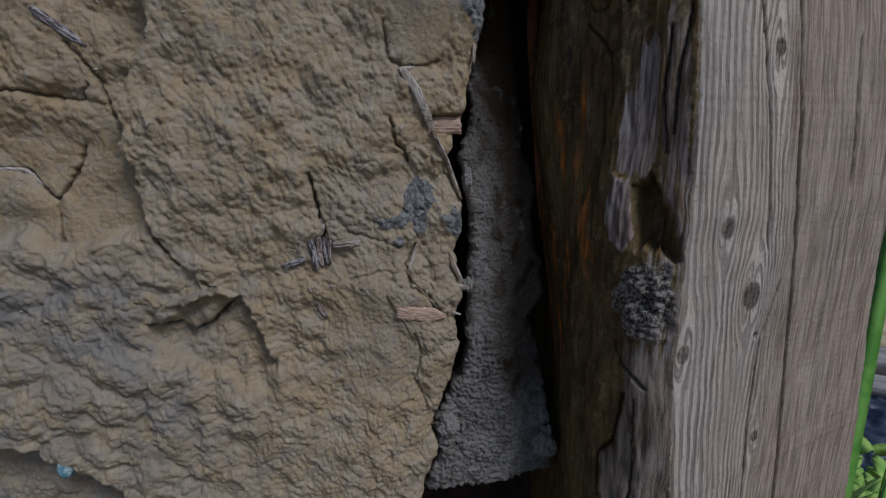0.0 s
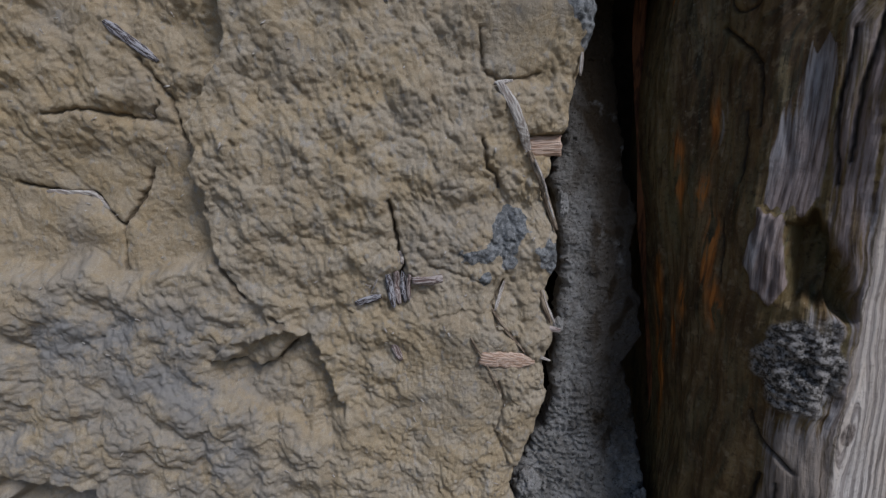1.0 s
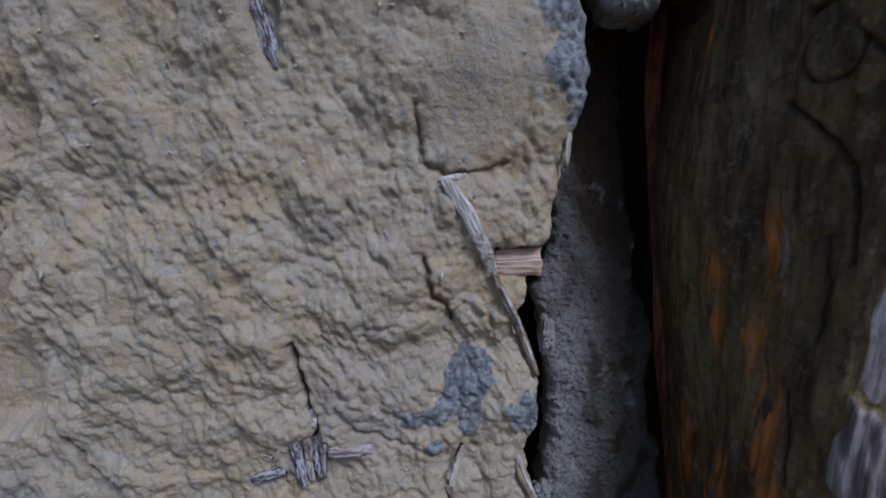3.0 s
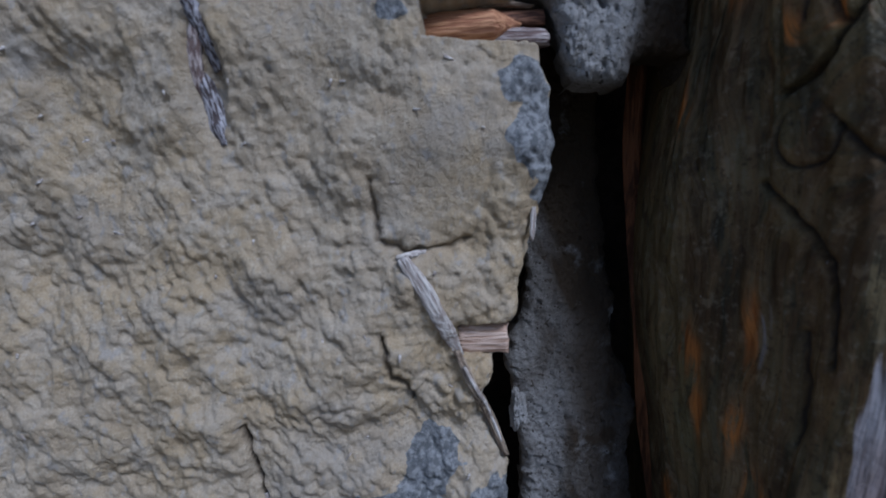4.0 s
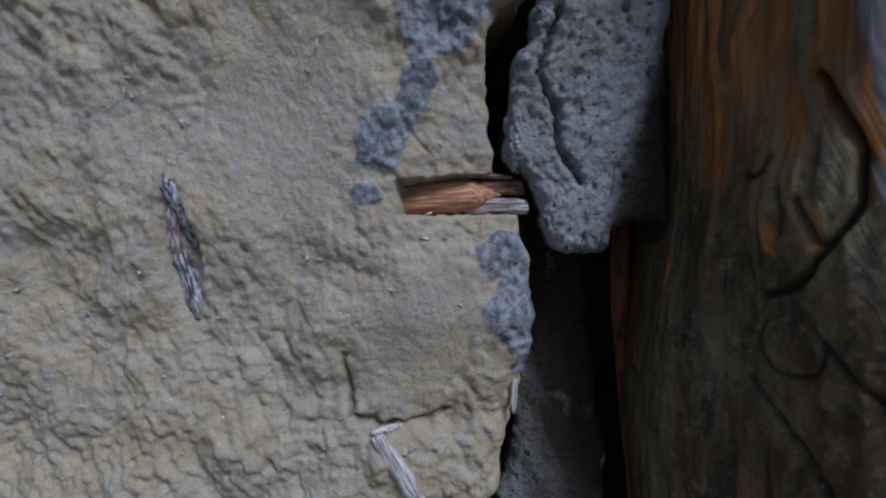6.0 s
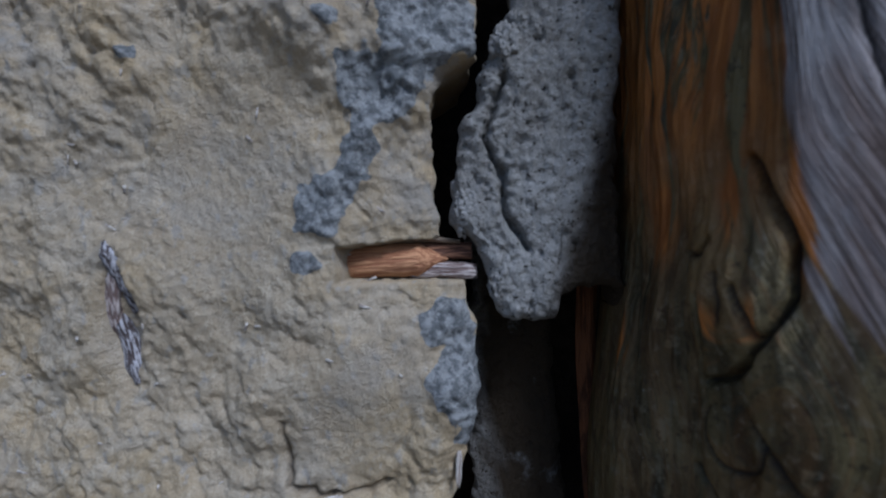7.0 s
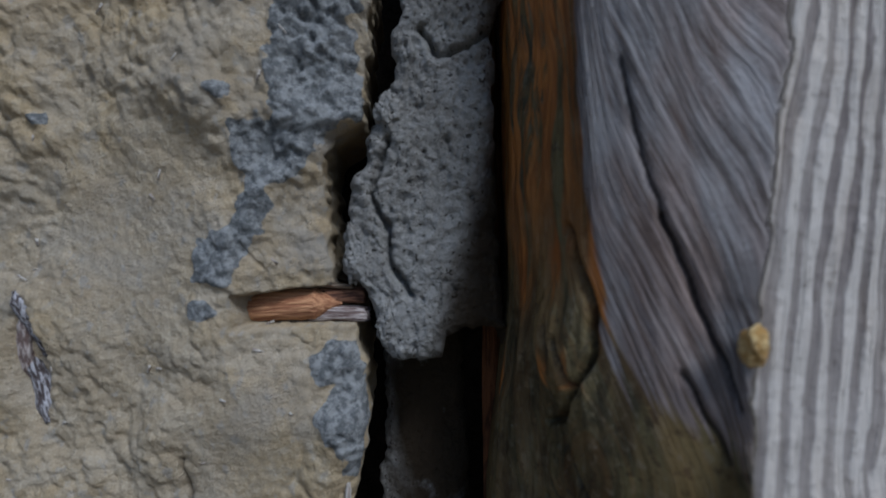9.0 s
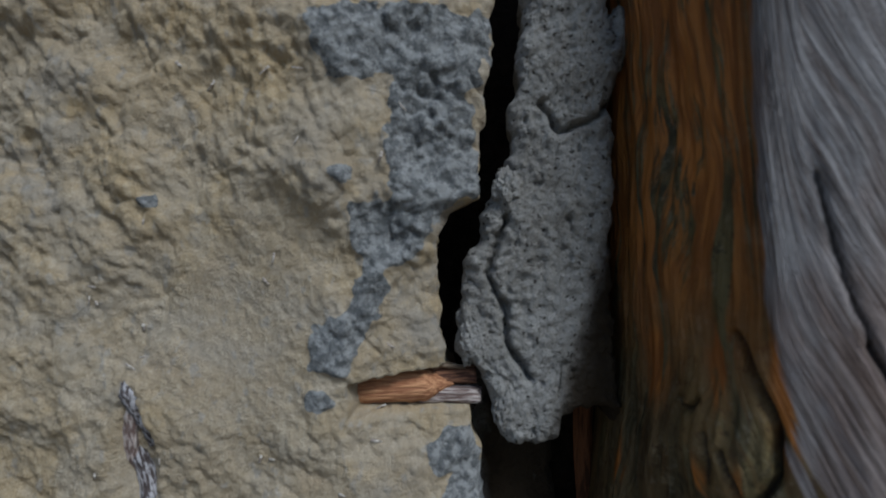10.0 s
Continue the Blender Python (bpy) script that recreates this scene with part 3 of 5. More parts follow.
# ---- mortar fillings between wall and post ----
def mortar_strip(name, left, right, z_from, z_to, face, soil_shade, seed, label, foot=None, crack=()):
    z0 = np.arange(z_from, z_to + 0.0006, 0.0008)
    u0 = np.linspace(0, 1, 76)
    u, z = np.meshgrid(u0, z0)
    wob = lambda s: 0.0022 * grad_noise(z / 0.011, z * 0 + s, seed) + 0.0013 * grad_noise(z / 0.0035, z * 0 + s, seed + 1)
    a, b = along(z, left) + wob(1.5), along(z, right) + wob(8.5)
    x = a + u * (b - a)
    low = along(x, foot) + 0.0012 * grad_noise(x / 0.0045, x * 0 + 2.2, seed + 6) if foot else z * 0 + z_from
    z = low + (z - z_from) * (z_to - low) / (z_to - z_from)
    d1, d2 = cells(x / 0.0030, z / 0.0033, seed + 2)
    h = 0.0011 * (1 - d1) * ramp(-0.2, 0.5, grad_noise(x / 0.012, z / 0.012, seed + 7)) + 0.0019 * fbm(x / 0.018, z / 0.022, seed + 3, 4) + (0.0008 + 0.0016 * ramp(0.97, 0.90, z)) * fbm(x / 0.0030, z / 0.0030, seed + 4, 3, 0.7)
    h -= 0.0016 * ramp(0.45, 0.75, grad_noise(x / 0.0036, z / 0.0042, seed + 5)) * ramp(-0.5, 0.0, grad_noise(x / 0.02, z / 0.02, seed + 8))
    jx, jz = x + 0.001 * grad_noise(x / 0.004, z / 0.004, 81), z + 0.001 * grad_noise(x / 0.004, z / 0.004, 82)
    for pts in crack:
        d = line_distance(jx, jz, pts)
        h -= 0.0060 * np.exp(-(d / 0.0010) ** 2)
    rim = np.minimum(np.minimum(x - a, b - x), np.minimum(z - low, z_to - z) + 0.0005)
    h -= 0.0055 * np.exp(-rim / 0.0020)
    y = face(x, z) - h
    darkening = soil_shade(x, z) + 0 * x
    # the thickness behind the edges, coloured darker than the face
    ring = [0.004, 0.009, 0.016]
    lx = [x[:, :1] - 0.0 + 0.001 * grad_noise(z[:, :1] / 0.004, z[:, :1] * 0 + d * 300, seed + 9) + 0.1 * d for d in reversed(ring)]
    rx = [x[:, -1:] + 0.001 * grad_noise(z[:, :1] / 0.004, z[:, :1] * 0 + d * 500, seed + 9) - 0.1 * d for d in ring]
    ly, ry = [y[:, :1] + d for d in reversed(ring)], [y[:, -1:] + d for d in ring]
    zz = [z[:, :1]] * len(ring)
    st, sr = [darkening[:, :1] + 0.3] * len(ring), [darkening[:, -1:] + 0.3] * len(ring)
    X, Y, Z, S = np.hstack(lx + [x] + rx), np.hstack(ly + [y] + ry), np.hstack(zz + [z] + zz), np.hstack(st + [darkening] + sr)
    for row, at in ((0, 0), (-1, 1)):
        back = [np.vstack([v[row] for _ in ring]) for v in (X, Y, Z, S)]
        for k, d in enumerate(ring):
            back[1][k] = np.maximum(Y[row] + d, Y[row])
        if at == 0:
            X, Y, Z, S = (np.vstack([bk[::-1], v]) for bk, v in zip(back, (X, Y, Z, S)))
        else:
            X, Y, Z, S = (np.vstack([v, bk]) for bk, v in zip(back, (X, Y, Z, S)))
    return tagged(sheet(name, X, Y, Z, MORTAR, {"soil_shade": np.clip(S, 0, 1)}), label, "mortar")


LOW_LEFT = [(0.80, 0.050), (0.817, 0.049), (0.848, 0.064), (0.875, 0.06), (0.923, 0.088), (0.965, 0.09), (1.024, 0.0937), (1.057, 0.0933), (1.087, 0.0885), (1.104, 0.096), (1.13, 0.100), (1.26, 0.100)]
LOW_RIGHT = [(0.80, 0.150), (0.8085, 0.1635), (0.832, 0.160), (0.86, 0.159), (0.893, 0.156), (0.927, 0.1500), (0.955, 0.142), (0.975, 0.154), (0.999, 0.153), (1.013, 0.146), (1.040, 0.1455), (1.0665, 0.148), (1.090, 0.139), (1.107, 0.1415), (1.135, 0.1385), (1.160, 0.1375), (1.190, 0.139), (1.26, 0.139)]
LOW_FACE = [(0.80, 0.310), (0.86, 0.311), (0.90, 0.317), (1.00, 0.3205), (1.05, 0.324), (1.09, 0.331), (1.13, 0.343), (1.16, 0.352), (1.19, 0.358), (1.26, 0.363)]
# brown soil blotches, plus painted shade towards the post and up the gap
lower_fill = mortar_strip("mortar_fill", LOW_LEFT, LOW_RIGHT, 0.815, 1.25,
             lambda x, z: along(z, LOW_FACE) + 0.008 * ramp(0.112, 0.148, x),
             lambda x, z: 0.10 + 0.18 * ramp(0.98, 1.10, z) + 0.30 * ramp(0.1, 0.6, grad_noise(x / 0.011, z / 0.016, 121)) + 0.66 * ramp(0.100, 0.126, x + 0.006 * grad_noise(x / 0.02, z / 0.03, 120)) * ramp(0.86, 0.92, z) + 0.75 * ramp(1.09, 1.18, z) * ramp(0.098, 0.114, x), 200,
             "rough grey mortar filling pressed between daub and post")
HIGH_LEFT = [(1.2, 0.1105), (1.206, 0.1105), (1.213, 0.107), (1.225, 0.104), (1.232, 0.094), (1.247, 0.0970), (1.265, 0.0985), (1.283, 0.105), (1.293, 0.111), (1.322, 0.116), (1.33, 0.118), (1.355, 0.121), (1.5, 0.122)]
# edge of the soft shadow painted on the lump's lower right
SHADE_EDGE = [(1.195, 0.1270), (1.21, 0.1300), (1.225, 0.1340), (1.24, 0.1390), (1.255, 0.1440), (1.27, 0.1500), (1.30, 0.160), (1.5, 0.165)]
HIGH_RIGHT = [(1.2, 0.1545), (1.212, 0.1545), (1.222, 0.1520), (1.25, 0.1505), (1.281, 0.1505), (1.32, 0.1510), (1.336, 0.1545), (1.354, 0.151), (1.5, 0.150)]
HIGH_FOOT = [(0.100, 1.2045), (0.110, 1.2000), (0.130, 1.1980), (0.1318, 1.2065), (0.140, 1.2095), (0.160, 1.2080)]
# right of that edge, shade is put into the colour and a small step
upper_fill = mortar_strip("mortar_fill", HIGH_LEFT, HIGH_RIGHT, 1.204, 1.44,
             lambda x, z: 0.3075 + 0.007 * ramp(-0.006, 0.006, x - along(z, SHADE_EDGE) + 0.0018 * grad_noise(x / 0.006, z / 0.007, 111)),
             lambda x, z: 0.25 * ramp(0.142, 0.154, x) + 0.4 * ramp(0.138, 0.146, x) * ramp(1.224, 1.212, z) + 0.95 * ramp(-0.006, 0.006, x - along(z, SHADE_EDGE) + 0.002 * grad_noise(x / 0.008, z / 0.008, 112)), 300,
             "pale grey broken mortar lump hanging beside the post", foot=HIGH_FOOT,
             crack=([(0.126, 1.318), (0.132, 1.309), (0.144, 1.313), (0.152, 1.32)], [(0.113, 1.28), (0.106, 1.26), (0.112, 1.248), (0.112, 1.236), (0.12, 1.223)]))

def crumb(parent, at, size, seed):
    """A lump that clings to a mortar filling."""
    bm = bmesh.new()
    bmesh.ops.create_icosphere(bm, subdivisions=5, radius=1.0)
    for v in bm.verts:
        n = v.co.normalized()
        v.co = n * (1 + 0.45 * noise.noise(n * 1.4 + Vector((seed, 0, 0))) + 0.22 * noise.noise(n * 4 + Vector((0, seed, 0))) + 0.10 * noise.noise(n * 11))
        v.co = Vector((v.co.x * size[0], v.co.y * size[1], v.co.z * size[2]))
    ob = part("crumb", bm, MORTAR, parent)
    ob.location = at


for owner, at, size, seed in ((upper_fill, (0.1115, 0.3105, 1.2150), (0.0050, 0.0040, 0.0095), 1), (upper_fill, (0.1530, 0.3160, 1.3430), (0.0060, 0.0060, 0.0105), 2),
                              (upper_fill, (0.1000, 0.3115, 1.2400), (0.0050, 0.0045, 0.0110), 3), (upper_fill, (0.1135, 0.3090, 1.2900), (0.0045, 0.0045, 0.0065), 4),
                              
                              (lower_fill, (0.1520, 0.3150, 0.8470), (0.0090, 0.0070, 0.0130), 7), (lower_fill, (0.0700, 0.3110, 0.8760), (0.0080, 0.0060, 0.0090), 8),
                              (lower_fill, (0.0910, 0.3185, 1.0700), (0.0035, 0.0040, 0.0090), 9), (lower_fill, (0.0900, 0.3180, 0.9900), (0.0040, 0.0040, 0.0060), 10)):
    crumb(owner, at, size, seed)

zb = np.arange(0.0, 2.4, 0.006)
ub = np.array([0, 0.15, 0.3, 0.5, 0.7, 0.85, 1.0])
ub, zb = np.meshgrid(ub, zb)
bx = along(zb, [(0.80, 0.184), (0.92, 0.1725), (1.03, 0.158), (1.06, 0.154), (1.12, 0.1490), (1.18, 0.1510), (1.30, 0.153)]) - 0.004 + 0.0090 * ub + 0.0012 * grad_noise(zb / 0.06, zb * 0, 7)
by = 0.340 + 0.018 * ramp(1.10, 1.19, zb) - 0.004 * np.sin(ub * math.pi) + 0.0008 * grad_noise(zb / 0.01, ub * 4, 8)
tagged(sheet("batten", bx, by, zb, BATTEN), "thin dark red-brown wooden batten in the gap", "batten")


# ---- timber post ----
CORNER = [(0.0, 0.209), (0.867, 0.205), (0.934, 0.1985), (0.965, 0.1975), (0.993, 0.1980), (1.03, 0.198), (1.067, 0.199), (1.096, 0.2003), (1.133, 0.2005), (1.155, 0.2010), (1.180, 0.196), (1.196, 0.1943), (1.208, 0.1950), (1.22, 0.1972), (1.234, 0.1994), (1.248, 0.2022), (1.2655, 0.2055), (1.279, 0.2084), (1.4, 0.220), (2.4, 0.23)]
CORNER_Y = [(0.0, 0.226), (1.05, 0.226), (1.10, 0.229), (1.15, 0.235), (1.20, 0.2405), (1.23, 0.2430), (1.30, 0.249), (2.4, 0.249)]
SILVER = [(0.0, 0.134), (0.850, 0.1363), (0.884, 0.1331), (0.899, 0.1407), (0.935, 0.1449), (0.957, 0.1430), (0.983, 0.1410), (1.026, 0.1390), (1.071, 0.1410), (1.108, 0.1420), (1.14, 0.145), (1.166, 0.152), (1.184, 0.163), (1.1895, 0.1591), (1.1926, 0.1511), (1.200, 0.1421), (1.206, 0.1359), (1.213, 0.1326), (1.233, 0.1305), (1.257, 0.1267), (1.275, 0.1262), (1.296, 0.1249), (2.4, 0.125)]
HOLLOW = [(0.1398, 1.066), (0.1481, 1.0722), (0.1540, 1.064), (0.1584, 1.0513), (0.1625, 1.036), (0.1640, 1.024), (0.1590, 1.0255), (0.1532, 1.0288), (0.1443, 1.0306)]
LIP = [(0.1298, 1.045), (0.1308, 1.060), (0.1313, 1.0725), (0.1398, 1.069), (0.1410, 1.053), (0.1440, 1.037), (0.1395, 1.0240), (0.1345, 1.034)]
BARE = [(0.1325, 1.080), (0.1330, 1.100), (0.1339, 1.1115), (0.1352, 1.128), (0.1400, 1.146), (0.1500, 1.146), (0.1510, 1.100), (0.1500, 1.0745), (0.1336, 1.0715)]
KNOTS = [(0.2625, 1.141, 0.0045), (0.229, 1.041, 0.0060), (0.2575, 0.995, 0.0085), (0.204, 0.967, 0.0055), (0.279, 0.888, 0.0040)]
CHECKS = [
    ([(0.246, 1.30), (0.247, 1.164), (0.256, 1.105), (0.268, 1.022)], 0.0008),
    ([(0.277, 1.30), (0.280, 1.166), (0.283, 1.121), (0.286, 1.071), (0.296, 1.005), (0.303, 0.935), (0.312, 0.824), (0.316, 0.7)], 0.0010),
    ([(0.340, 1.152), (0.340, 1.105), (0.343, 1.057)], 0.0010),
    ([(0.284, 1.0), (0.272, 0.961), (0.270, 0.91), (0.274, 0.834), (0.276, 0.75)], 0.0007),
]


def build_post():
    z0 = spaced([(0.0, 0.05), (0.76, 0.004), (0.80, 0.0007), (1.335, 0.004), (1.42, 0.05), (2.40, 0)])
    stops = [(0.00, 0.004), (0.06, 0.0006), (0.165, 0.0006), (0.325, 0.0012), (0.40, 0.004), (0.52, 0)]
    p0 = spaced(stops)
    p, z = np.meshgrid(p0, z0)
    cx = along(z, CORNER) + 0.0012 * grad_noise(z / 0.013, z * 0, 3) + 0.0006 * grad_noise(z / 0.004, z * 0, 4)
    cy = along(z, CORNER_Y)
    right = 0.3975 - 0.103 * (z - 1.016) + 0.0015 * grad_noise(z / 0.03, z * 0, 12)
    # control points round the post, by running length
    keys = [0.0, 0.055, 0.075, 0.092, 0.110, 0.128, 0.144, 0.155, 0.165, 0.40, 0.52]
    swell = 0.010 * ramp(1.23, 1.13, z) * ramp(1.02, 1.12, z) - 0.012 * ramp(1.04, 0.92, z)
    at = lambda *pairs: along(z, pairs)
    kx = [0.170 + 0 * z, 0.158 - swell, 0.1555 - swell, 0.158 - 0.6 * swell, at((1.05, 0.160), (1.12, 0.163)), at((1.03, 0.1635), (1.09, 0.169), (1.2, 0.1705)),
          at((0.98, 0.1735), (1.03, 0.175), (1.09, 0.183)), at((0.98, 0.184), (1.03, 0.186), (1.09, 0.190), (1.15, 0.190), (1.2, 0.1925)), cx, right, right + 0.008]
    ky = [0.400 + 0 * z, 0.350 + 0 * z, 0.322 + 0 * z, 0.303 + 0 * z, at((1.05, 0.280), (1.12, 0.284)), at((1.03, 0.260), (1.09, 0.263), (1.2, 0.264)),
          at((1.03, 0.2415), (1.09, 0.2495), (1.2, 0.2515), (1.27, 0.2555)), at((0.98, 0.230), (1.03, 0.231), (1.09, 0.239), (1.2, 0.2465), (1.27, 0.251)), cy, cy + 0.285 * (right - cx), 0.42 + 0 * z]
    x, y = np.zeros(p.shape), np.zeros(p.shape)
    for k in range(len(keys) - 1):
        t = (p - keys[k]) / (keys[k + 1] - keys[k])
        sel = (t >= 0) & (t <= 1)
        x = np.where(sel, kx[k] * (1 - t) + kx[k + 1] * t, x)
        y = np.where(sel, ky[k] * (1 - t) + ky[k + 1] * t, y)
    for _ in range(2):  # round the corners a little
        xs, ys = x.copy(), y.copy()
        for k in range(1, 4):
            xs[:, 4:-4] += x[:, 4 - k:-4 - k] + x[:, 4 + k:x.shape[1] - 4 + k]
            ys[:, 4:-4] += y[:, 4 - k:-4 - k] + y[:, 4 + k:y.shape[1] - 4 + k]
        xs[:, 4:-4] /= 7
        ys[:, 4:-4] /= 7
        x, y = xs, ys
    nx, ny = np.gradient(y, axis=1), -np.gradient(x, axis=1)
    size = np.hypot(nx, ny) + 1e-9
    nx, ny = nx / size, ny / size
    front = ramp(0.1635, 0.1660, p + 0.0008 * grad_noise(z / 0.006, p * 0, 41))
    side = 1 - front
    wx = x
    # grain that flows round the knots
    across = (wx - 0.198) + 0.0022 * grad_noise(z / 0.09, wx / 0.05, 21) + 0.0012 * fbm(z / 0.043 + 0.3 * wx / 0.019, wx / 0.019, 22, 2) + (0.03 * (np.minimum(z, 1.19) - 1.1) - 0.165 * (np.clip(z, 1.19, 1.33) - 1.19)) * ramp(0.27, 0.22, wx)
    knot = np.zeros(p.shape)
    swirl = across.copy()
    for ox, oz, r in KNOTS:
        dx, dz = wx - ox, (z - oz)
        rho2 = dx * dx + (dz * 0.33) ** 2
        swirl -= front * dx * (1.5 * r) ** 2 / (rho2 + (0.8 * r) ** 2)
        dist = np.hypot(dx, dz * 0.8)
        knot = np.maximum(knot, ramp(r * 1.05, r * 0.75, dist) * front)
        
    phase_front = swirl * (191 + 150 * (np.clip(z, 0.85, 1.10) - 1.09) - 18 * ramp(1.12, 1.20, z)) + 110.0 * np.clip(swirl - 0.05, 0, 1)
    lines = (1.0 - 0.80 * ramp(0.258, 0.305, wx + 0.02 * (z - 1.1) + 0.006 * grad_noise(z / 0.08, wx / 0.03, 26))) * (0.75 + 0.25 * grad_noise(wx / 0.02, z / 0.12, 27)) * (0.92 + 0.14 * ramp(1.12, 1.20, z))
    # side: wavy skin grain with an eye
    eye_d = np.hypot((p - 0.1165) * 1.28, (z - 1.1755))
    eye2 = np.hypot((p - 0.113) * 1.0, (z - 1.210) * 0.8)
    ph = (p + 0.004 * grad_noise(z / 0.05, p / 0.03, 31) + 0.0015 * grad_noise(z / 0.02, p / 0.01, 32)) / 0.0075
    ph -= (p - 0.1165) / 0.0075 * 0.010 ** 2 / (eye_d ** 2 + 0.007 ** 2)
    phase = np.where(front > 0.5, phase_front, ph)
    slant = 0.38 * (z - 1.22) * ramp(1.15, 1.19, z) * ramp(0.118, 0.135, p)
    bow = (0.0055 * grad_noise(z / 0.055, p / 0.022, 45) + 0.0022 * grad_noise(z / 0.02, p / 0.012, 46)) * (1 - 0.75 * ramp(0.122, 0.135, p))
    flow = np.where(front > 0.5, swirl, p + bow + slant - (p - 0.1165) * 0.010 ** 2 / (eye_d ** 2 + 0.006 ** 2) - (p - 0.113) * 0.012 ** 2 / (eye2 ** 2 + 0.009 ** 2))
    tatter = ramp(1.228, 1.212, z) * ramp(1.10, 1.19, z)
    silver = ramp(-0.0030 - 0.006 * tatter, 0.0040 + 0.010 * tatter, p - along(z, SILVER) + 0.0012 * grad_noise(z / 0.012, p / 0.01, 47) + 0.010 * tatter * grad_noise(flow / 0.0035, z / 0.06, 48)) * side
    bare = ramp(0.0016, -0.0016, area_distance(p + 0.0016 * grad_noise(p / 0.003, z / 0.02, 104), z + 0.006 * grad_noise(p / 0.003, z / 0.03, 105), BARE))
    bare = np.maximum(bare, 0.8 * np.exp(-(((p - 0.1515 + 0.002 * grad_noise(p / 0.003, z / 0.03, 112)) / 0.0030) ** 2 + ((z - 1.115) / 0.040) ** 2) ** 2))
    silver = silver * np.clip(0.72 * ramp(1.180, 1.235, z) + 0.28 + 0.35 * ramp(0.985, 0.955, z), 0, 1)
    bare = bare * (0.40 + 0.60 * ramp(0.1520, 0.1430, p)) * (1 - 0.65 * ramp(1.098, 1.124, z) * ramp(0.146, 0.138, p))
    silver = np.maximum(silver, 0.95 * side * bare)
    orange = 0.8 * ramp(1.215, 1.275, z + 0.012 * grad_noise(p / 0.012, z / 0.05, 110)) * ramp(0.134, 0.120, p) + 0.8 * np.exp(-((z - 1.277) / 0.015) ** 2 - ((p - 0.130) / 0.003) ** 2)
    for op, oz, wide, high in ((0.0917, 1.102, 0.0028, 0.010), (0.0933, 1.078, 0.0024, 0.010), (0.1053, 1.080, 0.0026, 0.010), (0.1123, 1.047, 0.0030, 0.018), (0.1171, 1.018, 0.0034, 0.012), (0.0968, 1.0117, 0.0030, 0.012), (0.0901, 0.989, 0.0036, 0.016), (0.0758, 0.957, 0.0040, 0.040), (0.0780, 1.014, 0.0028, 0.020),
                               (0.0798, 1.191, 0.0022, 0.010), (0.1114, 1.2046, 0.0034, 0.006), (0.1231, 1.2055, 0.0020, 0.006), (0.1304, 1.2335, 0.0026, 0.016), (0.1166, 1.236, 0.0024, 0.008), (0.0951, 1.2306, 0.0036, 0.012), (0.1500, 1.262, 0.0022, 0.012), (0.1330, 1.284, 0.0030, 0.010), (0.1080, 1.115, 0.0020, 0.014)):
        orange += 1.15 * np.exp(-(((p - op + 0.0015 * grad_noise(p / 0.003, z / 0.012, 108)) / wide) ** 2 + ((z - oz + 0.005 * grad_noise(p / 0.002, z / 0.02, 109)) / high) ** 2) ** 1.4)
    orange += 0.10
    # relief
    h = -0.00060 * front * ramp(0.31, 0.27, wx) * lines * ramp(-0.35, 0.75, np.sin(2 * math.pi * phase)) * (1 - knot)
    h += 0.0010 * front * knot * (0.3 + np.sin(2 * math.pi * phase) * 0.5)
    h += front * ramp(0.31, 0.28, wx) * 0.0003 * fbm(wx / 0.0020, z / 0.03, 35, 2)
    # mark for the shade painted into checks, nail hole and side cracks
    split = np.zeros(p.shape)
    for pts, wide in CHECKS:
        jx = wx + 0.0006 * grad_noise(z / 0.012, z * 0, 55)
        d = np.abs(jx - along(z, [(b, a) for a, b in sorted(pts, key=lambda q: q[1])]))
        inside = ramp(pts[-1][1] - 0.004, pts[-1][1] + 0.01, z) * ramp(pts[0][1] + 0.004, pts[0][1] - 0.01, z)
        h -= front * 0.0060 * inside * np.exp(-(d / wide) ** 2)
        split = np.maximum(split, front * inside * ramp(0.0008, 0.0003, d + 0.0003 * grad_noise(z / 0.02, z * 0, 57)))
    nail = np.hypot(wx - 0.2675, z - 0.9655)
    h -= front * 0.004 * np.exp(-(nail / 0.0016) ** 2)
    split = np.maximum(split, 0.8 * front * ramp(0.0022, 0.0010, nail))
    rough = side * ramp(0.05, 0.09, p) * (1 - 0.90 * ramp(0.120, 0.132, p) * ramp(1.16, 1.19, z))
    h += rough * (0.0022 * fbm(p / 0.014, z / 0.07, 61, 3) + 0.0007 * fbm(p / 0.003, z / 0.035, 62, 3) - 0.0002 * ramp(0.2, 0.9, np.sin(2 * math.pi * ph)))
    h += silver * (0.00022 * np.abs(grad_noise(flow / 0.0030, z / 0.030, 66)) + 0.00022 * grad_noise(flow / 0.0016, z / 0.022, 67) - 0.0002)
    # step where the silver wood starts, curved checks on the side
    ring_eye = np.abs(eye_d - 0.0086 + 0.0005 * grad_noise(z / 0.006, p / 0.006, 58)) + 0.0006 * ramp(1.178, 1.184, z)
    split = np.maximum(split, side * 0.85 * ramp(0.0009, 0.0003, ring_eye))
    h -= side * 0.0016 * np.exp(-(ring_eye / 0.0006) ** 2)
    qp, qz = p + 0.0006 * grad_noise(z / 0.006, p / 0.006, 59), z
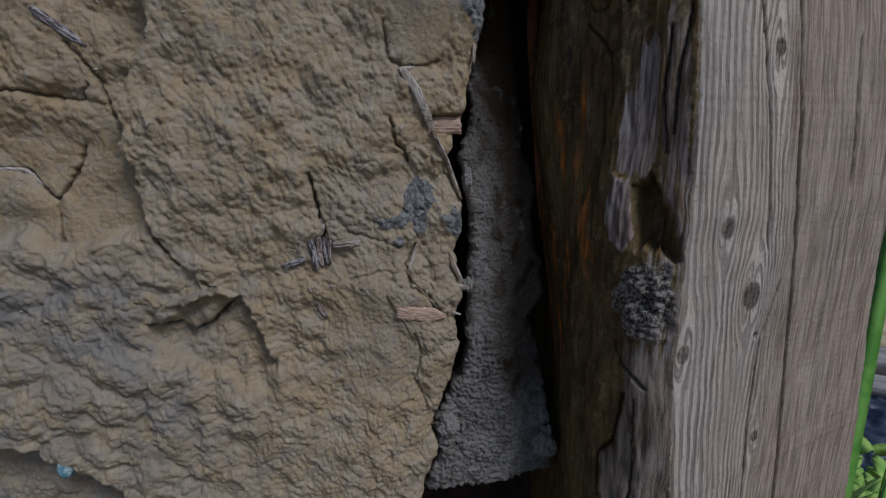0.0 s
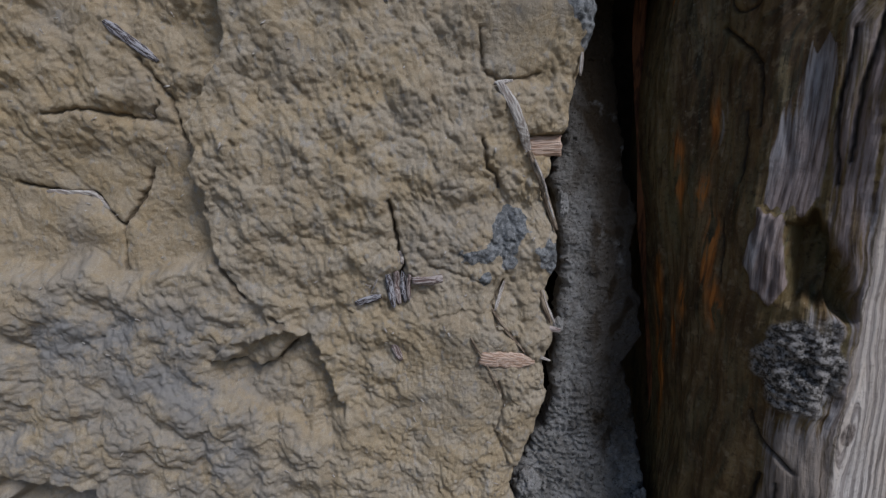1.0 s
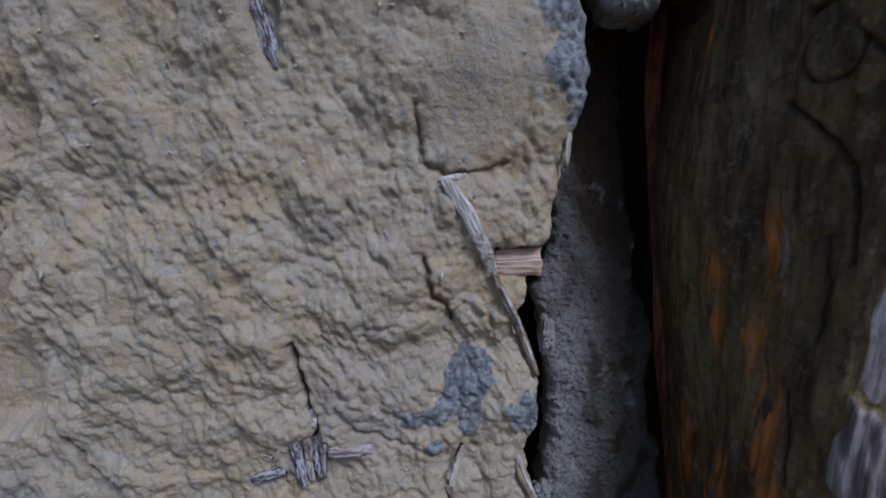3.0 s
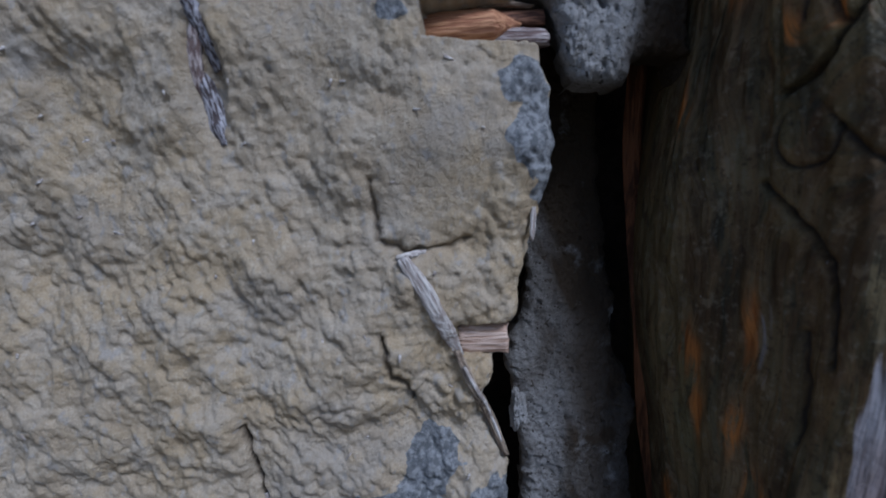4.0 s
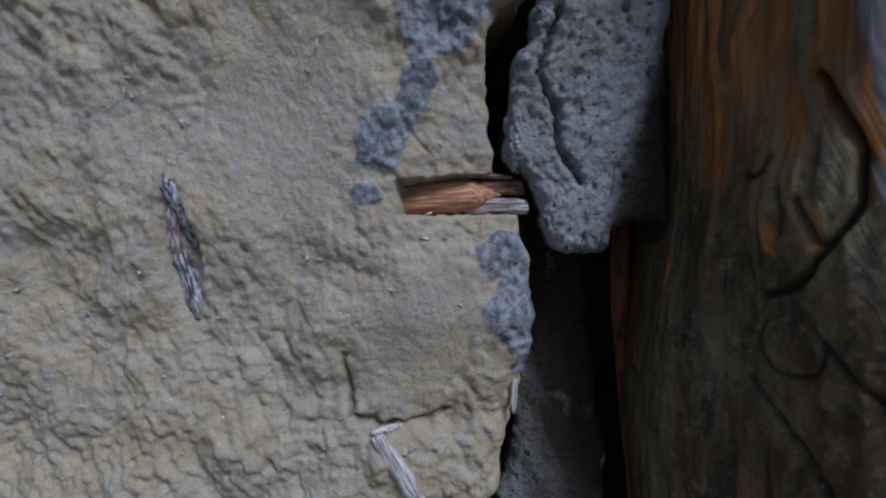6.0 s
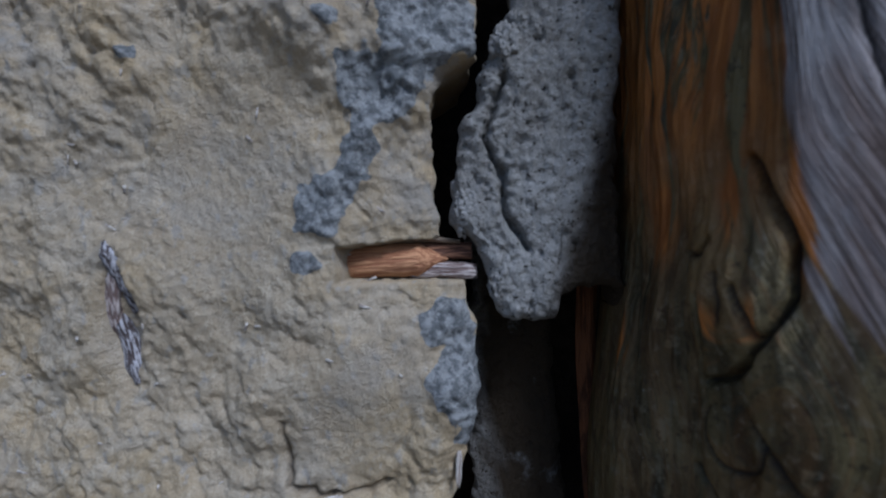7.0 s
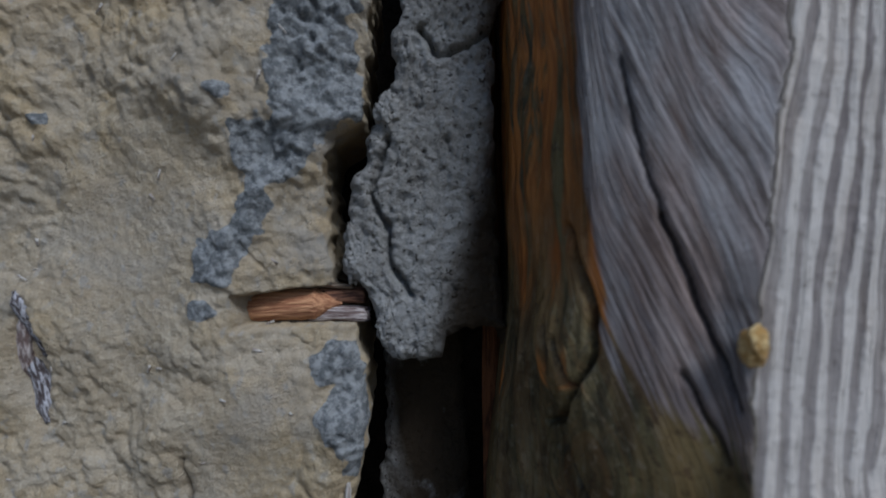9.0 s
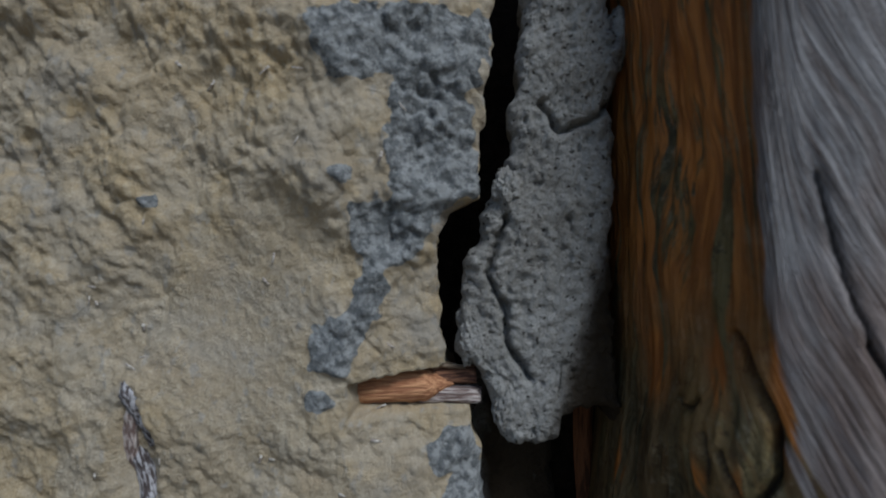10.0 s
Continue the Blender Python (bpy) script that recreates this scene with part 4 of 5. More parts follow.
    for pts, deep in (([(0.1072, 1.1625), (0.1120, 1.157), (0.1175, 1.151), (0.1215, 1.1465), (0.1245, 1.141), (0.1266, 1.130), (0.1272, 1.112)], 0.0032),
                      ([(0.1195, 1.246), (0.1218, 1.2409), (0.1260, 1.232), (0.1284, 1.2252), (0.1285, 1.2134), (0.1250, 1.205), (0.1232, 1.2012), (0.1180, 1.192), (0.1112, 1.1881)], 0.0045),
                      ([(0.1037, 1.2228), (0.1075, 1.2215), (0.1102, 1.2225), (0.1121, 1.2262)], 0.0028), ([(0.1190, 1.2150), (0.1205, 1.210), (0.1231, 1.2035)], 0.0024), ([(0.1150, 1.2180), (0.1165, 1.2120), (0.1160, 1.2060)], 0.0014),
                      ([(0.1230, 1.178), (0.1280, 1.172), (0.1330, 1.167)], 0.0018), ([(0.1165, 1.066), (0.1180, 1.050), (0.1188, 1.032)], 0.0020), ([(0.1210, 1.120), (0.1225, 1.105), (0.1220, 1.085)], 0.0018),
                      ([(0.1389, 0.9690), (0.1425, 0.9575), (0.1480, 0.9510), (0.1540, 0.9440)], 0.0028), ([(0.1449, 0.9365), (0.1407, 0.8990), (0.1331, 0.8838), (0.1345, 0.850)], 0.0035),
                      ([(0.1453, 1.2468), (0.1490, 1.236), (0.1522, 1.2251), (0.1560, 1.216), (0.1603, 1.207)], 0.0022), ([(0.137, 1.285), (0.141, 1.262), (0.1453, 1.2468)], 0.0009), ([(0.1480, 1.212), (0.1530, 1.202), (0.1570, 1.195)], 0.0014),
                      ([(0.1500, 0.935), (0.1510, 0.880), (0.1500, 0.820)], 0.0016),
                      ([(0.155, 1.150), (0.1515, 1.115), (0.154, 1.085)], 0.0028), ([(0.162, 1.160), (0.158, 1.125), (0.1565, 1.095)], 0.0026)):
        gap = line_distance(qp, qz, pts)
        h -= side * deep * np.exp(-(gap / 0.00085) ** 2)
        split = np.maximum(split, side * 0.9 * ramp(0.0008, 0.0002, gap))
    h += side * 0.0014 * np.exp(-(eye_d / 0.008) ** 2) + side * 0.0055 * np.exp(-(np.hypot(p - 0.1175, (z - 1.212) * 0.6) / 0.010) ** 2) * ramp(0.1300, 0.1265, p)
    # hollow with a torn lip, and the crusted knot under it
    lp, lz = p + 0.0012 * grad_noise(p / 0.004, z / 0.010, 101), z + 0.003 * grad_noise(p / 0.003, z / 0.012, 102)
    hollow = ramp(0.0012, -0.0055, area_distance(lp, lz, HOLLOW))
    h -= side * (0.017 * hollow + 0.0016 * hollow * grad_noise(p / 0.0022, z / 0.03, 71))
    lip = ramp(0.0008, -0.0010, area_distance(lp, lz, LIP))
    h += side * lip * (0.0026 + 0.0010 * grad_noise(p / 0.0016, z / 0.010, 103))
    silver = np.maximum(silver * (1 - 0.85 * hollow), 0.98 * side * lip * (1 - hollow))
    silver = np.maximum(silver, 0.42 * side * np.exp(-(((lp - 0.1125) / 0.0042) ** 2 + ((lz - 1.112) / 0.024) ** 2) ** 1.4))
    silver = np.maximum(silver, side * (0.50 + 0.2 * grad_noise(p / 0.003, z / 0.05, 113)) * ramp(0.1480, 0.1530, p) * ramp(0.93, 0.96, z) * ramp(1.19, 1.15, z) * (1 - hollow))
    kp, kz = p + 0.0035 * grad_noise(p / 0.007, z / 0.009, 106), z + 0.005 * grad_noise(p / 0.006, z / 0.010, 107)
    crust = np.exp(-(((kp - 0.151) / 0.0120) ** 2 + ((kz - 1.000) / 0.024) ** 2) ** 2)
    clots, clots2 = cells(p / 0.0042, z / 0.0050, 76)
    h += side * crust * (0.0030 + 0.0024 * fbm(p / 0.004, z / 0.004, 75, 3) + 0.0012 * (1 - clots))
    h -= side * 0.006 * np.exp(-(np.hypot((p - 0.1520) / 0.0035, (z - 0.9998) / 0.005)) ** 2)
    eye3 = np.hypot((p - 0.1543) * 1.2, z - 0.9813)
    h += side * (0.0018 * np.exp(-(eye3 / 0.007) ** 2) - 0.0010 * np.exp(-((eye3 - 0.005) / 0.0008) ** 2))
    crusty = side * ramp(0.25, 0.6, crust)
    dull = ramp(0.985, 0.955, z) + 0.5 * ramp(1.13, 1.15, z) * ramp(1.20, 1.17, z)
    x, y = x + nx * h, y + ny * h
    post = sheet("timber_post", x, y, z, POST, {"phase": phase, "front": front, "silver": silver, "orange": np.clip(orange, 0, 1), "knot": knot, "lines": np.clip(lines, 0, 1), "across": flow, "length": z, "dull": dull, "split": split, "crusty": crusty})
    tagged(post, "weathered grey-brown timber post with knots, checks and dark waney side", "post")
    return post


post = build_post()


# ---- bits set in the daub ----
def strip(name, pts, width, thick, material, label="", category="", parent=None, lift=0.0006, taper=(0.7, 0.6), ribs=4, fray=0.0012, seed=1, depth=None):
    """A flat stalk, splinter or lath along a line on the wall; its grain runs along its own x."""
    rnd = random.Random(seed)
    a, b = Vector((pts[0][0], 0, pts[0][1])), Vector((pts[-1][0], 0, pts[-1][1]))
    ax = (b - a).normalized()
    basis = Matrix(((ax.x, 0, -ax.z), (0, 1, 0), (ax.z, 0, ax.x))).to_4x4()
    place = Matrix.Translation(a) @ basis
    back = place.inverted()
    count, around = 34, 16
    lens = [0.0]
    for p, q in zip(pts, pts[1:]):
        lens.append(lens[-1] + math.hypot(q[0] - p[0], q[1] - p[1]))
    grooves = [rnd.uniform(0.6, 1.1) for _ in range(around)]
    bm, rings = bmesh.new(), []
    spots = [(float(np.interp(k / (count - 1) * lens[-1], lens, [p[0] for p in pts])), float(np.interp(k / (count - 1) * lens[-1], lens, [p[1] for p in pts]))) for k in range(count)]
    deep = [wall_y(x, z) if depth is None else depth for x, z in spots]
    deep = [sum(deep[max(0, k - 6):k + 7]) / len(deep[max(0, k - 6):k + 7]) for k in range(count)]
    for k in range(count):
        t = k / (count - 1)
        s = t * lens[-1]
        x, z = spots[k]
        y = deep[k] - lift
        end = min(1.0, taper[0] + (1 - taper[0]) * t / 0.15) * min(1.0, taper[1] + (1 - taper[1]) * (1 - t) / 0.25)
        w = 0.5 * width * end * (1 + 0.14 * noise.noise((s * 260, seed, 0)))
        c = back @ Vector((x, y, z))
        ring = []
        for m in range(around):
            f = 2 * math.pi * m / around
            rib = 1 + 0.10 * math.cos(ribs * f + seed) + 0.12 * (grooves[m] - 0.85)
            out = 0.0
            if k in (0, count - 1):
                out = (1 if k else -1) * rnd.uniform(0, fray)
            ring.append(bm.verts.new((c.x + out, c.y - 0.5 * thick * math.sin(f) * rib * end, c.z + w * math.cos(f) * rib)))
        rings.append(ring)
    for r, q in zip(rings, rings[1:]):
        for m in range(around):
            bm.faces.new((r[m], r[(m + 1) % around], q[(m + 1) % around], q[m]))
    bm.faces.new(rings[0][::-1])
    bm.faces.new(rings[-1])
    bmesh.ops.recalc_face_normals(bm, faces=bm.faces)
    ob = part(name, bm, material, parent, label)
    ob.matrix_basis = place if not parent else parent.matrix_basis.inverted() @ place
    if category:
        tagged(ob, category=category)
    return ob


def embedded(name, label, category, x, z):
    base = new(name)
    base.empty_display_size = 0.01
    base.matrix_basis = Matrix.Translation((x, wall_y(x, z), z))
    return tagged(base, label, category)


straw = embedded("straw", "bent grey straw stem half buried in the daub", "straw", 0.066, 1.10)
strip("stalk", [(0.0485, 1.1400), (0.056, 1.1285), (0.0625, 1.1135), (0.067, 1.101)], 0.0062, 0.0030, STRAW, "pale grey upper stalk", parent=straw, seed=3, lift=0.0012)
strip("stalk", [(0.0665, 1.103), (0.071, 1.092), (0.0765, 1.079), (0.0845, 1.057)], 0.0040, 0.0026, DRY, "brown split lower stalk", parent=straw, seed=4, lift=0.0014)
strip("stalk", [(0.0690, 1.098), (0.0755, 1.084), (0.0825, 1.064)], 0.0016, 0.0016, STRAW, parent=straw, seed=5, lift=0.0022)
strip("tip", [(0.0465, 1.1405), (0.0555, 1.1418)], 0.0024, 0.0020, STRAW, parent=straw, seed=6, lift=0.0010)

strip("wood_chip", [(0.0680, 1.1062), (0.0755, 1.1064), (0.0850, 1.1062)], 0.0112, 0.0040, PINK, "short pinkish broken wood chip at the wall edge", "wood chip", seed=7, taper=(0.9, 1.0), depth=0.3085, fray=0.002)
strip("wood_chip", [(0.0365, 0.9815), (0.050, 0.9780), (0.0700, 0.9730)], 0.0105, 0.0026, PINK, "flat reddish wood chip pressed in daub", "wood chip", seed=8, taper=(0.85, 0.25))
strip("straw", [(0.030, 0.995), (0.040, 0.975), (0.049, 0.955)], 0.0015, 0.0014, DRY, "thin brown straw lying on the daub", "straw", seed=9, lift=0.001)
strip("straw", [(0.044, 1.010), (0.054, 0.994), (0.0645, 0.9805)], 0.0022, 0.0018, DRY, "thin brown straw lying on the daub", "straw", seed=10, lift=0.0005)
strip("straw", [(0.046, 1.010), (0.052, 1.026)], 0.0022, 0.0016, STRAW, "short grey straw in a crack", "straw", seed=11, lift=0.0005)
strip("straw", [(0.0735, 1.0225), (0.0770, 1.010), (0.0815, 0.9985)], 0.0030, 0.0022, DRY, "split straw hanging at the wall edge", "straw", seed=12, depth=0.3050)
strip("straw", [(0.0760, 1.0190), (0.0795, 1.008), (0.0842, 0.9975)], 0.0020, 0.0020, STRAW, "split straw hanging at the wall edge", "straw", seed=13, depth=0.3060)
strip("straw", [(0.0630, 0.9960), (0.0750, 0.9945), (0.0880, 0.9915)], 0.0042, 0.0026, GREYEND, "grey splinter bridging the gap to the mortar", "straw", seed=14, depth=0.3070)
strip("straw", [(0.0630, 0.9775), (0.0760, 0.9745), (0.0810, 0.9720)], 0.0024, 0.0022, STRAW, "frayed straw end at the wall edge", "straw", seed=15, depth=0.3050)
strip("straw", [(0.0955, 1.1555), (0.0950, 1.1450)], 0.0022, 0.0016, STRAW, "short pale straw at the wall edge", "straw", seed=16, depth=0.3060)

tuft = embedded("straw_bundle", "grey bundle of crushed straw stuck in the wall", "straw", -0.010, 1.027)
for k, (x0, x1, w) in enumerate(((-0.0175, -0.0150, 0.0040), (-0.0130, -0.0120, 0.0044), (-0.0088, -0.0085, 0.0036), (-0.0050, -0.0062, 0.0030))):
    strip("stalk", [(x0, 1.0365 - 0.001 * abs(k - 1)), ((x0 + x1) / 2 - 0.0008, 1.028), (x1, 1.0165 + 0.0012 * k)], w, 0.0042, GREYEND if k % 2 else BARK, parent=tuft, seed=20 + k, lift=0.0012, ribs=6)
strip("stalk", [(-0.0030, 1.0315), (0.006, 1.0310), (0.0135, 1.0318)], 0.0050, 0.0034, GREYEND, parent=tuft, seed=26, lift=0.0010, ribs=6, taper=(0.8, 1.0))
strip("straw", [(-0.0370, 1.0185), (-0.0300, 1.0205), (-0.0230, 1.0225)], 0.0042, 0.0022, BARK, "grey straw scrap flush with the daub", "straw", seed=27)
strip("straw", [(-0.0280, 1.0250), (-0.0240, 1.0330)], 0.0012, 0.0012, STRAW, "grey straw scrap flush with the daub", "straw", seed=28)
strip("straw", [(-0.0170, 0.9900), (-0.0130, 0.9810)], 0.0050, 0.0030, GREYEND, "short round straw end in the daub", "straw", seed=29, taper=(0.5, 0.5))
strip("straw", [(-0.0105, 1.0480), (-0.0090, 1.0420)], 0.0028, 0.0022, STRAW, "straw end stuck in a crack", "straw", seed=30)

bark = embedded("bark_strip", "dark twisted strip of bark in a slot", "bark", -0.013, 1.205)
strip("strand", [(-0.0140, 1.2290), (-0.0120, 1.2215), (-0.0095, 1.2140), (-0.0098, 1.2065)], 0.0062, 0.0040, BARK, parent=bark, seed=31, lift=-0.0004, taper=(0.3, 0.5))
strip("strand", [(-0.0135, 1.2215), (-0.0160, 1.2110), (-0.0165, 1.2020), (-0.0140, 1.1950)], 0.0045, 0.0038, GREYEND, parent=bark, seed=35, lift=0.0003, taper=(0.5, 0.5))
strip("strand", [(-0.0160, 1.2050), (-0.0140, 1.1960), (-0.0125, 1.1890), (-0.0108, 1.1825)], 0.0066, 0.0044, BARK, parent=bark, seed=32, lift=0.0002, taper=(0.6, 0.3))
strip("bark_strip", [(-0.1600, 1.1770), (-0.1480, 1.1665), (-0.1370, 1.1575)], 0.0050, 0.0030, BARK, "grey bark strip lying in a groove", "bark", seed=33, taper=(0.5, 0.4))
strip("straw", [(-0.2140, 1.0890), (-0.1900, 1.0870), (-0.1795, 1.0760)], 0.0032, 0.0024, STRAW, "pale straw bedded in a crack", "straw", seed=34)

lath = strip("lath_end", [(0.0560, 1.2195), (0.0720, 1.2202), (0.0920, 1.2205)], 0.0125, 0.0120, LATH, "orange split lath end sticking out of the daub", "lath", seed=40, taper=(0.92, 0.15), ribs=2, depth=0.3150)
strip("frayed_end", [(0.0770, 1.2162), (0.0900, 1.2166), (0.1008, 1.2158)], 0.0064, 0.0090, GREYEND, "grey frayed end", parent=lath, seed=41, taper=(0.5, 0.95), depth=0.3165, fray=0.003)
strip("splinter", [(0.0760, 1.2225), (0.0900, 1.2228), (0.1005, 1.2226)], 0.0066, 0.0090, SPLINTER, "dark red-brown upper splinter", parent=lath, seed=42, taper=(0.5, 1.0), depth=0.3185)
strip("splinter", [(0.0740, 1.2268), (0.0860, 1.2276), (0.0965, 1.2262)], 0.0022, 0.0030, DRY, "thin dark splinter", parent=lath, seed=45, depth=0.3150)

strip("broken_lath", [(0.088, 0.8060), (0.105, 0.8075), (0.125, 0.8050)], 0.012, 0.010, LATH, "dull red-brown lath end below the mortar", "lath", seed=44, depth=0.3350, taper=(0.8, 0.9))
PLASTIC = plain_material("faded blue plastic", (0.10, 0.24, 0.30), (0.34, 0.46, 0.52), 220, 0.5)
strip("plastic_scrap", [(-0.2060, 0.8800), (-0.2010, 0.8860), (-0.1930, 0.8845)], 0.0100, 0.0075, PLASTIC, "crumpled pale blue scrap in the wall cavity", "scrap", seed=50, ribs=5, lift=0.003)
strip("straw", [(-0.2260, 0.8980), (-0.2230, 0.8860), (-0.2215, 0.8740)], 0.0040, 0.0030, STRAW, "short pale straw in the cavity", "straw", seed=51)

drop = bmesh.new()
bmesh.ops.create_icosphere(drop, subdivisions=4, radius=1.0)
for v in drop.verts:
    v.co *= 1 + 0.35 * noise.noise(v.co * 1.3) + 0.12 * noise.noise(v.co * 4)
    v.co = Vector((v.co.x * 0.0026, v.co.y * 0.0023, v.co.z * 0.0040))
drop = part("resin_drop", drop, RESIN)
drop.matrix_basis = pose(0.1958, 0.2415, 1.2206, 0, 15, 0)
tagged(drop, "hardened amber resin drop on the post edge", "resin")

# loose fibres and crumbs over the daub, past counting
rnd = random.Random(77)
chaff = bmesh.new()
for _ in range(200):
    x, z = rnd.uniform(-0.22, 0.085), rnd.uniform(0.86, 1.34)
    if x > along(z, EDGE) - 0.006:
        continue
    y, ang, long_, wide = wall_y(x, z) - 0.0004, rnd.uniform(0, math.pi), rnd.uniform(0.0012, 0.0042), rnd.uniform(0.0003, 0.0008)
    m = Matrix.Translation((x, y, z)) @ Matrix.Rotation(ang, 4, "Y") @ Matrix.Rotation(rnd.uniform(-0.4, 0.4), 4, "Z") @ Matrix.Diagonal((long_, wide, wide * 1.6, 1))
    bmesh.ops.create_cone(chaff, cap_ends=True, segments=5, radius1=0.5, radius2=0.35, depth=1.0, matrix=m @ Matrix.Rotation(math.pi / 2, 4, "Y"))
tagged(part("straw_chaff", chaff, STRAW), "tiny pale straw fibres caught in the daub", "straw", kind="stuff")


# ---- the yard behind the post ----
def yard_material():
    s = Shade("trodden earth and dry soil", 0.95, 0.2)
    n = s.noise(9, 6, rough=0.65)
    soil_shade = s.mix(s.span(n, 0.35, 0.65), (0.40, 0.31, 0.19), (0.54, 0.45, 0.31))
    trod = s.mix(s.span(s.noise(30, 6, rough=0.7), 0.35, 0.65), (0.13, 0.105, 0.075), (0.23, 0.19, 0.14))
    return s.done(s.mix(s.span(s.calc("ADD", s.mark("bare"), s.calc("MULTIPLY", s.calc("SUBTRACT", n, 0.5), 0.7)), 0.4, 0.6), trod, soil_shade), n, 0.02, 0.8)


EARTH = yard_material()
GRASS = plain_material("green leaf", (0.08, 0.25, 0.035), (0.15, 0.36, 0.07), 14, 0.5, depth=0.001)
LEAF = plain_material("bright young leaf", (0.20, 0.40, 0.07), (0.34, 0.54, 0.13), 30, 0.5, depth=0.001)
LOG = plain_material("grey weathered log", (0.22, 0.21, 0.21), (0.42, 0.40, 0.38), 26, 0.9, (0.08, 1, 1), 0.01)
SHEET = plain_material("dark blue plastic sheet", (0.018, 0.028, 0.05), (0.05, 0.07, 0.11), 20, 0.35)

gx = np.concatenate([-np.geomspace(900, 4, 14), np.arange(-3, 8, 0.25), np.geomspace(8.5, 900, 14)])
gx, gy = np.meshgrid(gx, gx)
gz = 0.02 * fbm(gx / 0.9, gy / 0.9, 5, 3) * np.exp(-np.hypot(gx, gy) / 30)
bare = np.exp(-(((gx - 2.6) / 1.5) ** 2 + ((gy - 1.9) / 1.2) ** 2) ** 2)
tagged(sheet("ground", gx, gy, gz - 0.02, EARTH, {"bare": bare}), "trodden brown earth with a patch of dry pale soil", "ground", kind="structure")


def blade(name, base, tip, width, bend, material, parent, label=""):
    """A long leaf with a folded middle, that bends over."""
    bm, rows_ = bmesh.new(), []
    base, tip = Vector(base), Vector(tip)
    side = (tip - base).cross(Vector((0.6, 0.75, 0))).normalized()
    for k in range(15):
        t = k / 14
        c = base.lerp(tip, t) + Vector(bend) * (t * t)
        w = 0.5 * width * math.sin(math.pi * min(1, 0.25 + 0.75 * t)) ** 0.7 + 0.0008
        fold = Vector((-0.25, -0.3, 0)) * w * 0.6
        rows_.append([bm.verts.new(c - side * w), bm.verts.new(c + fold), bm.verts.new(c + side * w), bm.verts.new(c + fold * 0.6 + Vector((0.0006, 0.0008, 0)))])
    for r, q in zip(rows_, rows_[1:]):
        for m in range(4):
            bm.faces.new((r[m], r[(m + 1) % 4], q[(m + 1) % 4], q[m]))
    bmesh.ops.recalc_face_normals(bm, faces=bm.faces)
    return part(name, bm, material, parent, label)


def rooted(name, label, category, x, y):
    base = new(name)
    base.empty_display_size = 0.05
    base.matrix_basis = Matrix.Translation((x, y, -0.02))
    return tagged(base, label, category)


tall = rooted("tall_grass", "tall green grass with broad blades beside the post", "grass", 0.545, 0.385)
blade("blade", (0, 0, 0), (0.362, 0.270, 1.15), 0.032, (0.01, 0.01, 0.0), GRASS, tall)
blade("blade", (0.02, 0, 0), (0.36, 0.17, 0.78), 0.008, (0.05, 0.05, -0.02), GRASS, tall)
blade("blade", (0.04, -0.02, 0), (0.42, 0.20, 0.70), 0.010, (0.10, 0.05, -0.02), GRASS, tall)
blade("blade", (0.03, 0.02, 0), (0.10, 0.20, 0.70), 0.020, (-0.02, 0.12, -0.1), GRASS, tall)


def leafy_plant(x, y, high, seed):
    r = random.Random(seed)
    plant = rooted("leafy_plant", "low weed with bright green pointed leaves", "plant", x, y)
    tagged(plant, group="weeds behind the post")
    for k in range(16):
        ang, t = r.uniform(0, 6.28), r.uniform(0.25, 1.0)
        at = Vector((0.05 * math.cos(ang) * t, 0.05 * math.sin(ang) * t, high * t))
        blade("leaf", at, at + Vector((0.09 * math.cos(ang), 0.09 * math.sin(ang), 0.035)), r.uniform(0.028, 0.045), (0.02 * math.cos(ang), 0.02 * math.sin(ang), -0.05), LEAF, plant)
    blade("stem", (0, 0, 0), (0.005, 0.005, high), 0.006, (0, 0, 0), GRASS, plant)


for k, (x, y, high) in enumerate(((0.93, 0.60, 0.50), (1.05, 0.68, 0.42), (1.00, 0.74, 0.36), (1.22, 0.80, 0.30), (1.38, 0.98, 0.20), (1.15, 0.93, 0.24))):
    leafy_plant(x, y, high, 100 + k)


